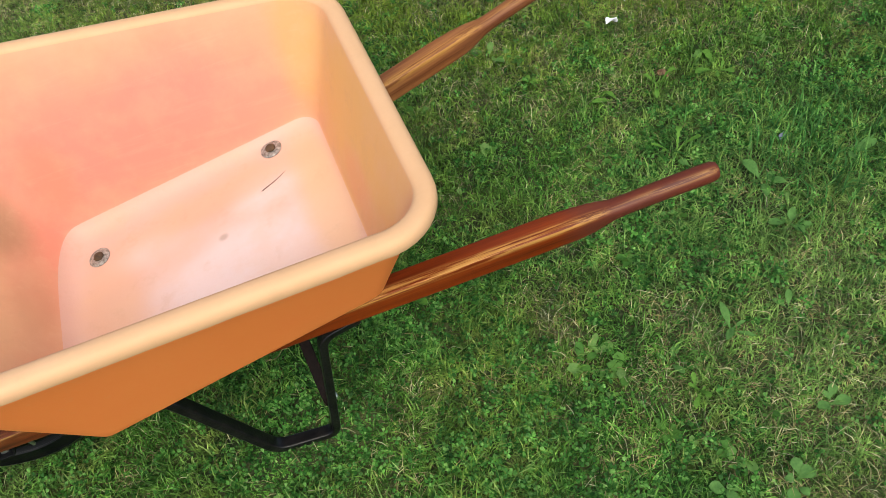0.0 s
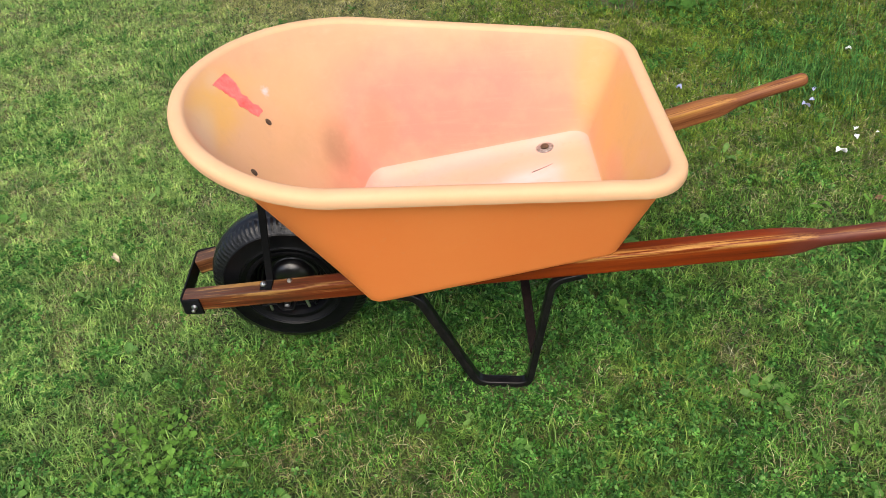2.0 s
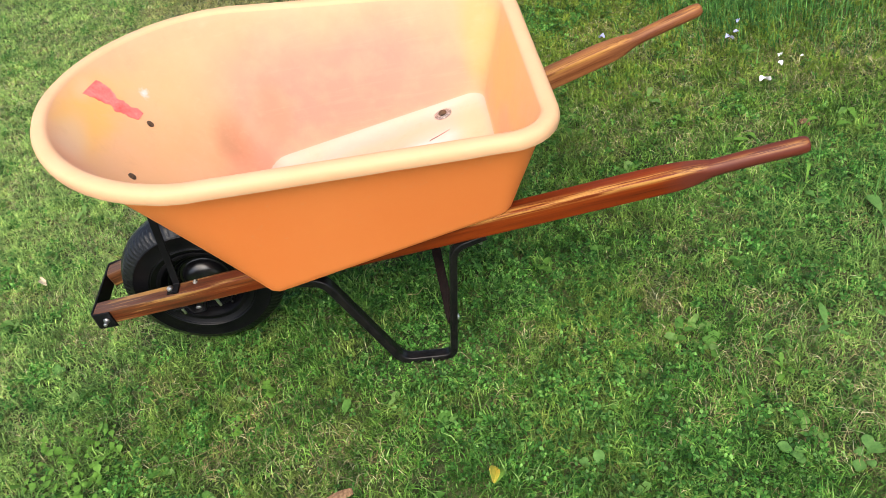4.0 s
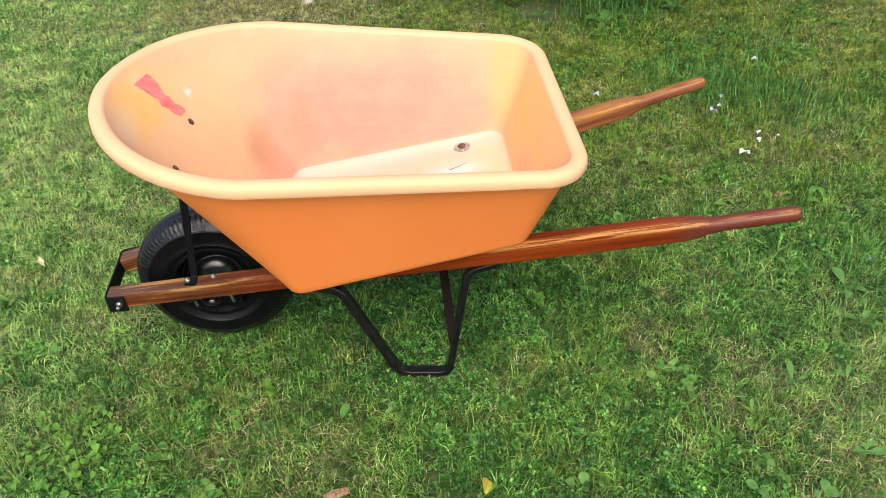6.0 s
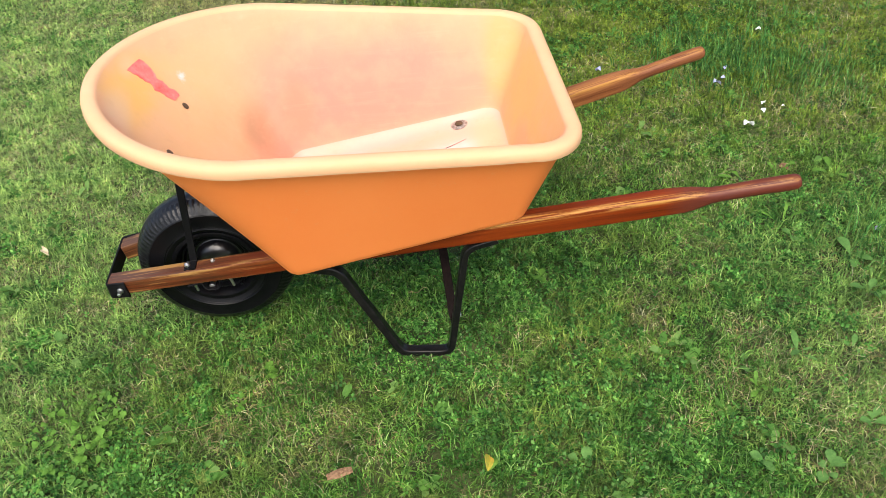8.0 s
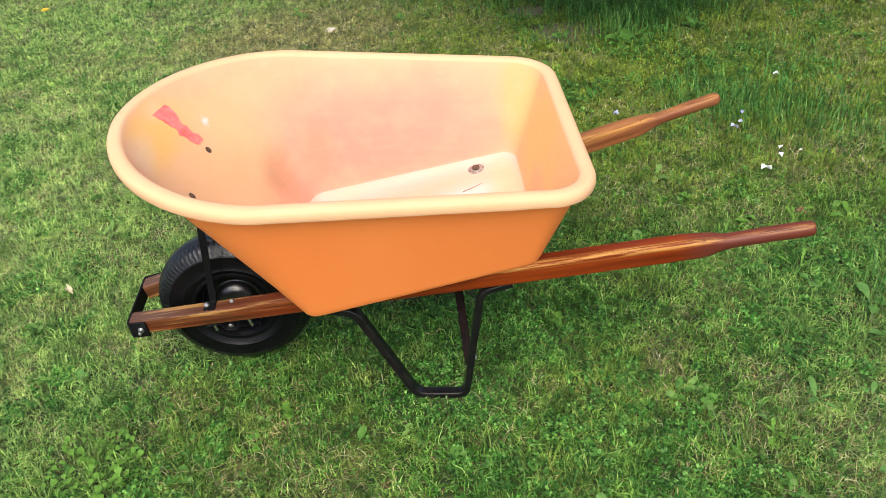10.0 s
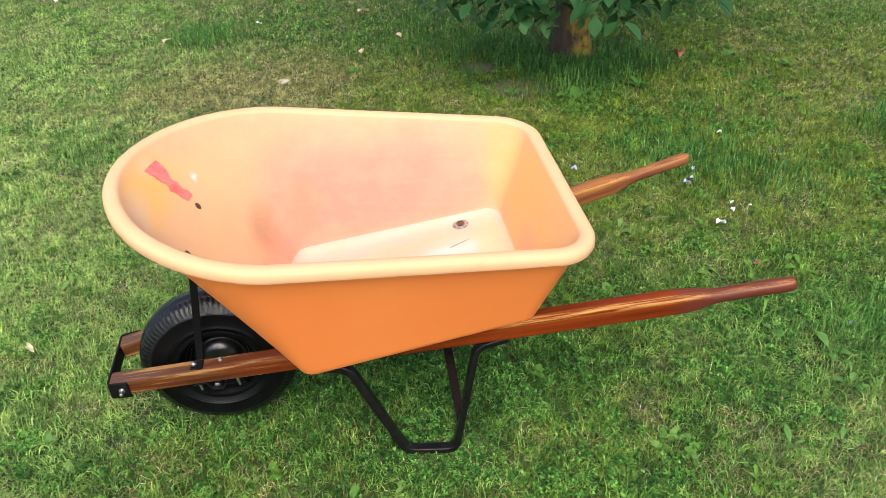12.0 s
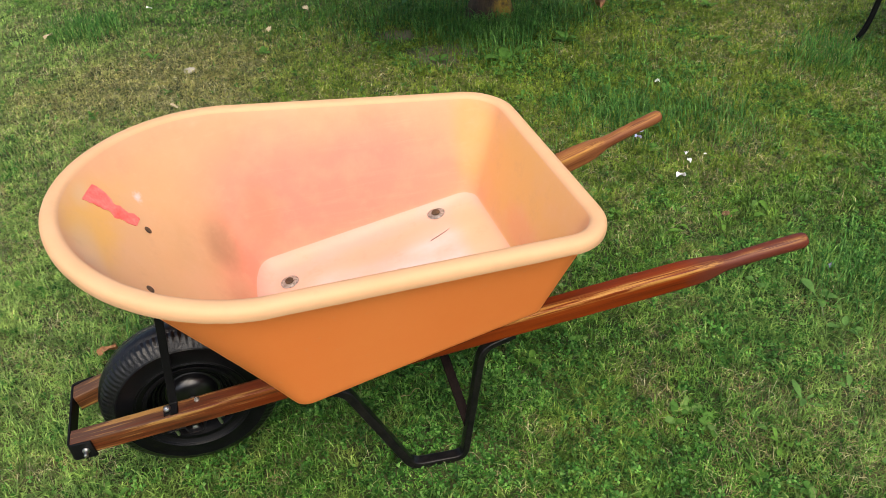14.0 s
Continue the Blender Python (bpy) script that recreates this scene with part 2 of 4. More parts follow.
def leafy(name, stops, patches=(), through=0.3, rough=0.6, scale=1.3, pale=None, mottle=(), tufts=((9, 0.5), (34, 0.8), (90, 0.7))):
    """Blades and leaves: a tint for each island, a drift of tint over the lawn, and light that comes through."""
    m, n, l, p = material(name)
    geo = n.new("ShaderNodeNewGeometry")
    c = add_ramp(n, l, geo.outputs["Random Per Island"], *stops)
    drift = add_noise(n, l, scale, 4, 0.6, geo.outputs["Position"])
    for lo, hi, colour, most in patches:
        f = add_ramp(n, l, drift, (lo, (0, 0, 0)), (hi, (most, most, most)))
        c = add_mix(n, l, f, c, colour)
    for grain_, lo, hi, colour, most in mottle:
        c = add_mix(n, l, add_ramp(n, l, add_noise(n, l, grain_, 5, 0.65, geo.outputs["Position"]), (lo, (0, 0, 0)), (hi, (most, most, most))), c, colour)
    for centre, size, colour, most in pale or ():
        c = add_mix(n, l, add_math(n, l, "MULTIPLY", blob(n, l, geo.outputs["Position"], centre, size, 0.5, 2), most), c, colour)
    for grain_, much in tufts:
        tuft = add_noise(n, l, grain_, 4, 0.65, geo.outputs["Position"])
        c = add_mix(n, l, much, c, add_ramp(n, l, tuft, (0.36, (0.20, 0.24, 0.24)), (0.64, (0.78, 0.75, 0.72))), "OVERLAY")
    fine = add_noise(n, l, 260, 3, 0.6, geo.outputs["Position"])
    c = add_mix(n, l, 0.5, c, add_ramp(n, l, fine, (0.3, (0.45, 0.45, 0.45)), (0.7, (0.62, 0.62, 0.62))), "OVERLAY")
    l.new(c, p.inputs["Base Color"])
    p.inputs["Roughness"].default_value = rough
    p.inputs["Specular IOR Level"].default_value = 0.16
    t = n.new("ShaderNodeBsdfTranslucent")
    l.new(c, t.inputs["Color"])
    s = n.new("ShaderNodeMixShader")
    s.inputs[0].default_value = through
    l.new(p.outputs[0], s.inputs[1])
    l.new(t.outputs[0], s.inputs[2])
    l.new(s.outputs[0], n["Material Output"].inputs[0])
    return m


def soil():
    m, n, l, p = material("lawn_soil")
    geo = n.new("ShaderNodeNewGeometry")
    pos = geo.outputs["Position"]
    # dark earth and pale old clippings, felted together
    c = add_ramp(n, l, add_noise(n, l, 55, 8, 0.75, pos), (0.38, (0.008, 0.018, 0.003)), (0.52, (0.024, 0.044, 0.008)), (0.68, (0.105, 0.100, 0.040)))
    thatch = add_ramp(n, l, add_noise(n, l, 42, 6, 0.75, pos), (0.34, (0.070, 0.105, 0.022)), (0.66, (0.20, 0.19, 0.070)))
    c = add_mix(n, l, add_ramp(n, l, add_noise(n, l, 3.5, 5, 0.65, pos), (0.44, (0, 0, 0)), (0.66, (0.75, 0.75, 0.75))), c, thatch)
    # away from the barrow the sward closes over the earth
    sward = add_ramp(n, l, add_noise(n, l, 24, 9, 0.8, pos), (0.34, (0.016, 0.044, 0.007)), (0.5, (0.050, 0.105, 0.018)), (0.66, (0.12, 0.17, 0.042)))
    sward = add_mix(n, l, add_ramp(n, l, add_noise(n, l, 1.6, 7, 0.7, pos), (0.42, (0, 0, 0)), (0.64, (0.5, 0.5, 0.5))), sward, (0.095, 0.120, 0.030))
    c = add_mix(n, l, blob(n, l, pos, (0.9, 1.3, 0.0), (4.2, 3.6, 6.0), 0.5, 1.5), sward, c)
    bare = add_math(n, l, "MAXIMUM", blob(n, l, pos, (1.38, 1.96, 0.0), (0.20, 0.13, 1.0), 0.6, 9), blob(n, l, pos, (1.25, 2.26, 0.0), (0.12, 0.09, 1.0), 0.6, 9))
    c = add_mix(n, l, add_math(n, l, "MULTIPLY", bare, 0.85), c, (0.19, 0.150, 0.11))
    l.new(c, p.inputs["Base Color"])
    p.inputs["Roughness"].default_value = 0.95
    add_bump(n, l, p, add_noise(n, l, 60, 8, 0.8, pos), 0.8, 0.02)
    return m


M_OUT, M_WOOD, M_WOOD_DRY = plastic_outside(), varnished_wood("varnished_wood", 0.0), varnished_wood("weathered_varnished_wood", 0.65)
M_IN = plastic_faded("faded_orange_plastic", (0.650, 0.325, 0.188), (0.690, 0.358, 0.218), "wall")
M_LIP = plastic_faded("bleached_orange_plastic", (0.640, 0.370, 0.196), (0.680, 0.406, 0.226), "")
M_FLOOR = plastic_faded("scoured_plastic", (0.63, 0.375, 0.30), (0.67, 0.43, 0.36), "floor")
M_BLACK = plain("black_paint", (0.004, 0.004, 0.005), (0.009, 0.009, 0.010), 18, 0.45, bump=0.15, spec=0.1)
M_LEG = plain("worn_black_paint", (0.003, 0.003, 0.004), (0.011, 0.010, 0.010), 40, 0.3, bump=0.35, depth=0.002, spec=0.3)
M_BRACE = plain("rusting_black_paint", (0.004, 0.003, 0.003), (0.013, 0.007, 0.006), 60, 0.6, bump=0.4, depth=0.002, spec=0.06)
M_GLOSS = plain("glossy_black_paint", (0.002, 0.002, 0.003), (0.005, 0.005, 0.007), 12, 0.3, bump=0.2, depth=0.002, spec=0.8)
M_RUBBER = plain("tyre_rubber", (0.002, 0.002, 0.003), (0.006, 0.006, 0.008), 25, 0.3, bump=0.6, depth=0.003, spec=0.42)
M_WALL = plain("tyre_side", (0.002, 0.002, 0.003), (0.005, 0.005, 0.006), 25, 0.33, bump=0.3, depth=0.002, spec=0.16)
M_STEEL = plain("zinc_steel", (0.42, 0.42, 0.43), (0.62, 0.62, 0.62), 70, 0.35, 1.0)
M_DIRTY = plain("dirty_zinc_steel", (0.12, 0.10, 0.08), (0.58, 0.56, 0.52), 190, 0.5, 0.6)
M_HOLE = plain("rusty_bolt", (0.03, 0.018, 0.010), (0.12, 0.065, 0.03), 150, 0.8)
M_TAPE = plain("red_sticker", (0.78, 0.085, 0.075), (0.82, 0.25, 0.22), 55, 0.4)
M_SCRATCH = plain("dark_scratch", (0.05, 0.03, 0.025), (0.14, 0.08, 0.06), 60, 0.8)
M_SOIL = soil()
# the pale patch at x -1.2 paints lens haze into the left grass
M_GRASS = leafy("grass_blades", ((0.0, (0.016, 0.056, 0.008)), (0.25, (0.050, 0.146, 0.020)), (0.6, (0.105, 0.242, 0.037)), (0.85, (0.160, 0.310, 0.062)), (1.0, (0.24, 0.38, 0.12))), ((0.54, 0.70, (0.175, 0.225, 0.045), 0.5),), mottle=((5.5, 0.50, 0.66, (0.200, 0.210, 0.062), 0.5), (7.5, 0.56, 0.70, (0.048, 0.155, 0.024), 0.6)), pale=(((1.9, 1.7, 0.0), (2.4, 1.5, 1.0), (0.200, 0.250, 0.030), 0.65), ((-1.2, 1.4, 0.0), (1.6, 3.4, 1.0), (0.31, 0.45, 0.135), 0.85), ((0.15, 2.2, 0.0), (0.75, 0.5, 1.0), (0.30, 0.27, 0.11), 0.75), ((1.80, -0.20, 0.0), (0.50, 0.60, 1.0), (0.21, 0.32, 0.090), 0.6)))
M_TALL = leafy("tall_grass_blades", ((0.0, (0.032, 0.115, 0.024)), (0.5, (0.070, 0.195, 0.042)), (1.0, (0.14, 0.275, 0.072))))
M_CLOVER = leafy("clover_leaves", ((0.0, (0.018, 0.068, 0.011)), (0.35, (0.044, 0.148, 0.024)), (0.75, (0.090, 0.230, 0.042)), (1.0, (0.16, 0.32, 0.085))), through=0.25)
M_STRAW = leafy("dry_grass", ((0.0, (0.15, 0.105, 0.050)), (0.3, (0.21, 0.185, 0.080)), (0.7, (0.30, 0.285, 0.14)), (1.0, (0.46, 0.45, 0.28))), through=0.15)
M_WEED = leafy("weed_leaves", ((0.0, (0.065, 0.17, 0.028)), (0.5, (0.10, 0.225, 0.042)), (1.0, (0.17, 0.29, 0.08))), through=0.3, tufts=((34, 0.4),))
M_PLANTAIN = leafy("plantain_leaves", ((0.0, (0.075, 0.175, 0.038)), (0.5, (0.112, 0.235, 0.058)), (1.0, (0.17, 0.31, 0.095))), through=0.25, tufts=((34, 0.4),))
M_LIME = leafy("lime_leaves", ((0.0, (0.09, 0.22, 0.03)), (1.0, (0.18, 0.33, 0.055))), through=0.35, tufts=((34, 0.4),))
M_CROWN = leafy("tree_leaves", ((0.0, (0.014, 0.052, 0.014)), (0.5, (0.024, 0.080, 0.024)), (1.0, (0.046, 0.125, 0.042))), through=0.2, rough=0.42, tufts=((12, 0.3),))


def bark():
    m, n, l, p = material("lichened_bark")
    co = place_of(n)
    st = n.new("ShaderNodeMapping")
    st.inputs["Scale"].default_value = (30, 30, 7)
    l.new(co, st.inputs["Vector"])
    f = add_noise(n, l, 1.0, 8, 0.7, st.outputs[0])
    c = add_ramp(n, l, f, (0.35, (0.018, 0.013, 0.009)), (0.65, (0.075, 0.050, 0.032)))
    lich = add_ramp(n, l, add_noise(n, l, 9, 6, 0.65, co), (0.40, (0, 0, 0)), (0.52, (0.9, 0.9, 0.9)))
    lich = add_math(n, l, "MULTIPLY", lich, blob(n, l, co, (0.05, -0.07, 0.24), (0.10, 0.14, 0.36), 0.3, 8))
    c = add_mix(n, l, lich, c, (0.34, 0.22, 0.025))
    l.new(c, p.inputs["Base Color"])
    p.inputs["Roughness"].default_value = 0.9
    add_bump(n, l, p, f, 0.9, 0.015)
    return m


M_BARK = bark()
M_PAVE = plain("concrete_paving", (0.36, 0.36, 0.37), (0.50, 0.50, 0.51), 12, 0.85, bump=0.4, depth=0.004)
M_PETAL = plain("white_petal", (0.72, 0.72, 0.76), (0.86, 0.86, 0.88), 40, 0.6)
M_BLUE = plain("lilac_petal", (0.34, 0.36, 0.62), (0.55, 0.56, 0.78), 40, 0.6)
M_SLATE = plain("withered_petal", (0.16, 0.17, 0.24), (0.34, 0.35, 0.44), 50, 0.7)
M_DEAD = plain("dead_leaf", (0.24, 0.105, 0.045), (0.42, 0.21, 0.10), 60, 0.75, bump=0.6, depth=0.002)
M_CHIP = plain("bark_brown", (0.13, 0.070, 0.036), (0.40, 0.235, 0.125), 150, 0.85, bump=0.9, depth=0.004)
M_PALE = plain("pale_leaf", (0.40, 0.30, 0.18), (0.64, 0.57, 0.40), 60, 0.7, bump=0.5, depth=0.002)
M_YELLOW = plain("yellow_leaf", (0.24, 0.28, 0.03), (0.60, 0.42, 0.05), 90, 0.6, bump=0.5, depth=0.002)
M_GOLD = plain("yellow_petals", (0.80, 0.50, 0.02), (0.88, 0.62, 0.04), 90, 0.6)
M_STONE = plain("pale_stone", (0.32, 0.29, 0.24), (0.50, 0.46, 0.39), 45, 0.9, bump=0.6, depth=0.003)


# ---- building tools ----
def part(name, bm, mat, parent=None, label="", smooth=True):
    me = bpy.data.meshes.new(name)
    bm.normal_update()
    bm.to_mesh(me)
    bm.free()
    for mm in mat if isinstance(mat, (list, tuple)) else (mat,):
        me.materials.append(mm)
    if smooth:
        me.polygons.foreach_set("use_smooth", [True] * len(me.polygons))
        me.set_sharp_from_angle(angle=radians(38))
    ob = new(name, me)
    ob.parent = parent
    return tagged(ob, label)


def thing(name, at, label, category, group=""):
    ob = new(name)
    ob.empty_display_size = 0.05
    ob.matrix_world = at
    return tagged(ob, label, category, group)


def skin(bm, loops, close=True, cap_a=False, cap_b=False, mat=0):
    """Faces between loops of equally many points, laid one after another."""
    rows = [[bm.verts.new(p) for p in lo] for lo in loops]
    n = len(rows[0])
    for a, b in zip(rows, rows[1:]):
        for k in range(n if close else n - 1):
            f = bm.faces.new((a[k], a[(k + 1) % n], b[(k + 1) % n], b[k]))
            f.material_index = mat
    if cap_a:
        bm.faces.new(rows[0][::-1]).material_index = mat
    if cap_b:
        bm.faces.new(rows[-1]).material_index = mat
    return rows


def sweep(path, side, wide, thick, round_=0.3, seg=10, slim=1.0):
    """A bar of rounded section along a path; side: the way its width lies; slim: how much thinner it ends."""
    bm = bmesh.new()
    path = [Vector(p) for p in path]
    side = Vector(side).normalized()
    loops = []
    for k, p in enumerate(path):
        a, b = path[max(k - 1, 0)], path[min(k + 1, len(path) - 1)]
        way = (b - a).normalized()
        s = (side - way * side.dot(way)).normalized()
        u = way.cross(s)
        lo = []
        f = 1 + (slim - 1) * k / (len(path) - 1)
        for j in range(seg * 2):
            t = 2 * math.pi * (j + 0.5) / (seg * 2)
            c, d = math.cos(t), math.sin(t)
            c, d = math.copysign(abs(c) ** round_, c), math.copysign(abs(d) ** round_, d)
            lo.append(p + s * c * wide * f / 2 + u * d * thick * f / 2)
        loops.append(lo)
    skin(bm, loops, True, True, True)
    bmesh.ops.recalc_face_normals(bm, faces=bm.faces)
    return bm


def bend(points, r=0.02, n=5):
    """A path with rounded corners."""
    pts = [Vector(p) for p in points]
    out = [pts[0]]
    for a, b, c in zip(pts, pts[1:], pts[2:]):
        p, q = b + (a - b).normalized() * r, b + (c - b).normalized() * r
        for k in range(n + 1):
            t = k / n
            out.append(p * (1 - t) ** 2 + b * 2 * t * (1 - t) + q * t * t)
    return out + [pts[-1]]


def lathe(profile, n=48, m=None):
    """A turned body: (radius, height) points round z."""
    bm = bmesh.new()
    loops = [[(r * math.cos(2 * math.pi * k / n), r * math.sin(2 * math.pi * k / n), h) for k in range(n)] for r, h in profile]
    skin(bm, loops, True, True, True)
    bmesh.ops.recalc_face_normals(bm, faces=bm.faces)
    if m:
        bm.transform(m)
    return bm


def aim(at, way):
    """The pose that lays z along way."""
    return Matrix.Translation(at) @ Vector(way).to_track_quat("Z", "Y").to_matrix().to_4x4()


def bolt(parent, at, way, size=0.008, length=0.02, mat=None, name="bolt"):
    bm = lathe([(size * 0.2, 0.0), (size, 0.0), (size, 0.004), (size * 0.8, 0.0065), (size * 0.55, 0.007), (size * 0.55, length), (size * 0.3, length + 0.0015)], 12, aim(at, way))
    return part(name, bm, mat or M_STEEL, parent)


# ---- the wheelbarrow ----
barrow = thing("wheelbarrow", pose(0, 0.006, 0), "orange plastic wheelbarrow with varnished wooden handles, standing on the lawn", "wheelbarrow")

BASE_Z, BASE_SLOPE = 0.3175, 0.172  # the tray rests on the two rails
RIM = dict(x0=0.075, x1=1.027, w=0.3514, wr=0.305, l=0.322, p=1.92, rc=0.093)
BASE = dict(x0=0.398, x1=0.936, w=0.232, wr=0.226, l=0.06, p=3.6, rc=0.032)


def tray_outline(x0, x1, w, wr, l, p, rc):
    """The outline of the tray seen from above, from the front round by the far side: a rounded nose and a square back."""
    half = [(x0 + l * (1 - math.cos(u) ** (2 / p)), w * math.sin(u) ** (2 / p)) for u in (math.pi / 2 * k / 30 for k in range(31))]
    xe = x1 - rc
    ye = w + (wr - w) * (xe - x0 - l) / (x1 - x0 - l)
    half += [(x0 + l + (xe - x0 - l) * k / 16, w + (ye - w) * k / 16) for k in range(1, 17)]
    half += [(xe + rc * math.sin(u), ye - rc + rc * math.cos(u)) for u in (math.pi / 2 * k / 10 for k in range(1, 11))]
    half += [(x1, (ye - rc) * (1 - k / 8)) for k in range(1, 9)]
    return np.array(half + [(x, -y) for x, y in half[-2:0:-1]])


def pushed(o, d):
    """The outline moved outward by d."""
    t = np.roll(o, -1, 0) - np.roll(o, 1, 0)
    t /= np.linalg.norm(t, axis=1)[:, None] + 1e-9
    return o + d * np.c_[-t[:, 1], t[:, 0]]


RIM_LINE, BASE_LINE = tray_outline(**RIM), tray_outline(**BASE)
FLOOR_LINE = tray_outline(**{**BASE, "rc": 0.045, "l": 0.05, "p": 3.6})


def rim_z(o):
    return 0.7095 - 0.1024 * (o[:, 0] - 0.075)


def base_z(o):
    return BASE_Z + BASE_SLOPE * (o[:, 0] - 0.43)


def ring(o, z):
    return np.c_[o, z]


IN_TOP = ring(pushed(RIM_LINE, -0.019), rim_z(RIM_LINE) + 0.004)
IN_LOW = ring(pushed(FLOOR_LINE, -0.004), base_z(FLOOR_LINE) + 0.006)
OUT_TOP = ring(pushed(RIM_LINE, -0.011), rim_z(RIM_LINE) - 0.012)
OUT_LOW = ring(BASE_LINE, base_z(BASE_LINE))


def inner_wall(k, h, off=0.0):
    """A place on the inside of the tray's wall: k round the outline, h from floor to lip."""
    n = len(IN_TOP)
    i, f = int(math.floor(k)) % n, k - math.floor(k)
    j = (i + 1) % n
    lo, hi = IN_LOW[i] * (1 - f) + IN_LOW[j] * f, IN_TOP[i] * (1 - f) + IN_TOP[j] * f
    side = IN_LOW[j] - IN_LOW[i] if np.linalg.norm(IN_LOW[j] - IN_LOW[i]) > 1e-6 else IN_TOP[j] - IN_TOP[i]
    nrm = np.cross(hi - lo, side)
    nrm /= np.linalg.norm(nrm) + 1e-9
    mid = np.array([0.6, 0.0, 0.6])
    p = lo + (hi - lo) * h
    if nrm @ (mid - p) < 0:
        nrm = -nrm
    return Vector(p + nrm * off), Vector(nrm)


def build_tray():
    bm = bmesh.new()
    centre = IN_LOW.mean(0)
    floor_ring = lambda s, dz=0.0: [tuple(centre + (p - centre) * (s, s, 0) + (0, 0, BASE_SLOPE * (p[0] - centre[0]) * s + dz)) for p in IN_LOW]
    inside = [floor_ring(s) for s in (0.03, 0.3, 0.6, 0.8)]
    # a hollow fillet where floor and wall meet, then the wall
    edge = np.array(floor_ring(0.86))
    for f in (0.0, 0.17, 0.33, 0.5, 0.67, 0.83, 1.0):
        inside.append([tuple(e * (1 - f) ** 2 + c * 2 * f * (1 - f) + (c + (t - c) * 0.085) * f * f) for e, c, t in zip(edge, IN_LOW, IN_TOP)])
    for h in (0.13, 0.2, 0.29, 0.38, 0.5, 0.62, 0.74, 0.86, 0.95):
        inside.append([tuple(a + (b - a) * h) for a, b in zip(IN_LOW, IN_TOP)])
    z = rim_z(RIM_LINE)
    lip = [(-0.018, 0.007), (-0.0155, 0.0115), (-0.010, 0.0142), (-0.002, 0.0148), (0.006, 0.0138), (0.0115, 0.0105), (0.0148, 0.005), (0.0155, -0.002), (0.0150, -0.0075), (0.0138, -0.0115), (0.0115, -0.0122), (0.0098, -0.011), (0.0088, -0.006), (0.004, -0.003), (-0.006, -0.003)]
    inside += [[tuple(v) for v in ring(pushed(RIM_LINE, d), z + dz)] for d, dz in lip]
    for lo in range(len(inside) - 7, len(inside) - 3):
        inside[lo] = [(p[0], p[1], p[2] + 0.0016 * noise.noise(Vector((p[0] * 60, p[1] * 60, 7)))) for p in inside[lo]]
    rows = skin(bm, inside, True, True, False, 0)
    lip_rows = {v for row in rows[-len(lip):] for v in row}
    floor_rows = {v for row in rows[:10] for v in row}
    for f in bm.faces:
        if all(v in floor_rows for v in f.verts):
            f.material_index = 3
        if all(v in lip_rows for v in f.verts):
            f.material_index = 2
    outside = [[tuple(v) for v in OUT_TOP]]
    for h in (0.1, 0.25, 0.4, 0.55, 0.7, 0.85, 0.95, 0.985):
        outside.append([tuple(a + (b - a) * h) for a, b in zip(OUT_TOP, OUT_LOW)])
    oc = OUT_LOW.mean(0)
    for s, dz in ((0.985, -0.002), (0.95, -0.0025), (0.5, -0.0025), (0.03, -0.0025)):
        outside.append([tuple(oc + (p - oc) * (s, s, 0) + (0, 0, BASE_SLOPE * (p[0] - oc[0]) * s + dz)) for p in OUT_LOW])
    low = skin(bm, outside, True, False, True, 1)
    n = len(RIM_LINE)
    for k in range(n):
        bm.faces.new((rows[-1][k], rows[-1][(k + 1) % n], low[0][(k + 1) % n], low[0][k])).material_index = 1
    bmesh.ops.recalc_face_normals(bm, faces=bm.faces)
    return part("tray", bm, (M_IN, M_OUT, M_LIP, M_FLOOR), barrow, "orange plastic tray, bleached and stained inside")


tray = build_tray()


def build_sticker():
    """What is left of a torn red sticker on the front wall."""
    bm = bmesh.new()
    random.seed(5)
    rows = []

    def near(goal):
        return min(((inner_wall(k * 0.25, h / 80)[0] - Vector(goal)).length, k * 0.25, h / 80) for k in range(0, 120) for h in range(20, 80))[1:]

    (k0, h0), (k1, h1) = near((0.132, 0.092, 0.693)), near((0.203, 0.101, 0.600))
    for i in range(23):
        f = i / 22
        w = (1.6 if f < 0.3 else 1.2 + 0.2 * math.sin(f * 23)) * (1 - 0.2 * f)
        k, h = k0 + (k1 - k0) * f + 0.25 * math.sin(f * 7), h0 + (h1 - h0) * f
        e1, e2 = random.uniform(-0.12, 0.12), random.uniform(-0.12, 0.12)
        rows.append([bm.verts.new(inner_wall(k - w + e1 + (2 * w + e2 - e1) * j / 5, h, 0.0015)[0]) for j in range(6)])
    for a, b in zip(rows, rows[1:]):
        for j in range(5):
            bm.faces.new((a[j], a[j + 1], b[j + 1], b[j]))
    bmesh.ops.recalc_face_normals(bm, faces=bm.faces)
    bmesh.ops.solidify(bm, geom=bm.faces[:], thickness=0.0008)
    return part("sticker", bm, M_TAPE, tray, "torn strip of red sticker")


build_sticker()

# bolts through the tray's floor, on wide washers, over the two rails
for x, y in ((0.833, 0.195), (0.463, 0.146), (0.833, -0.195), (0.463, -0.146)):
    m = aim((x, y, BASE_Z + 0.0065 + BASE_SLOPE * (x - 0.43)), (-0.170, 0, 0.985))
    part("washer", lathe([(0.006, 0), (0.021, 0), (0.0215, 0.0012), (0.017, 0.0032), (0.013, 0.0036), (0.006, 0.002)], 28, m), M_DIRTY, tray, "dull zinc washer")
    part("bolt", lathe([(0.004, 0), (0.0095, 0.002), (0.0098, 0.005), (0.008, 0.0075), (0.004, 0.009), (0.001, 0.0092)], 20, m), M_HOLE, tray, "dark rusty bolt head")
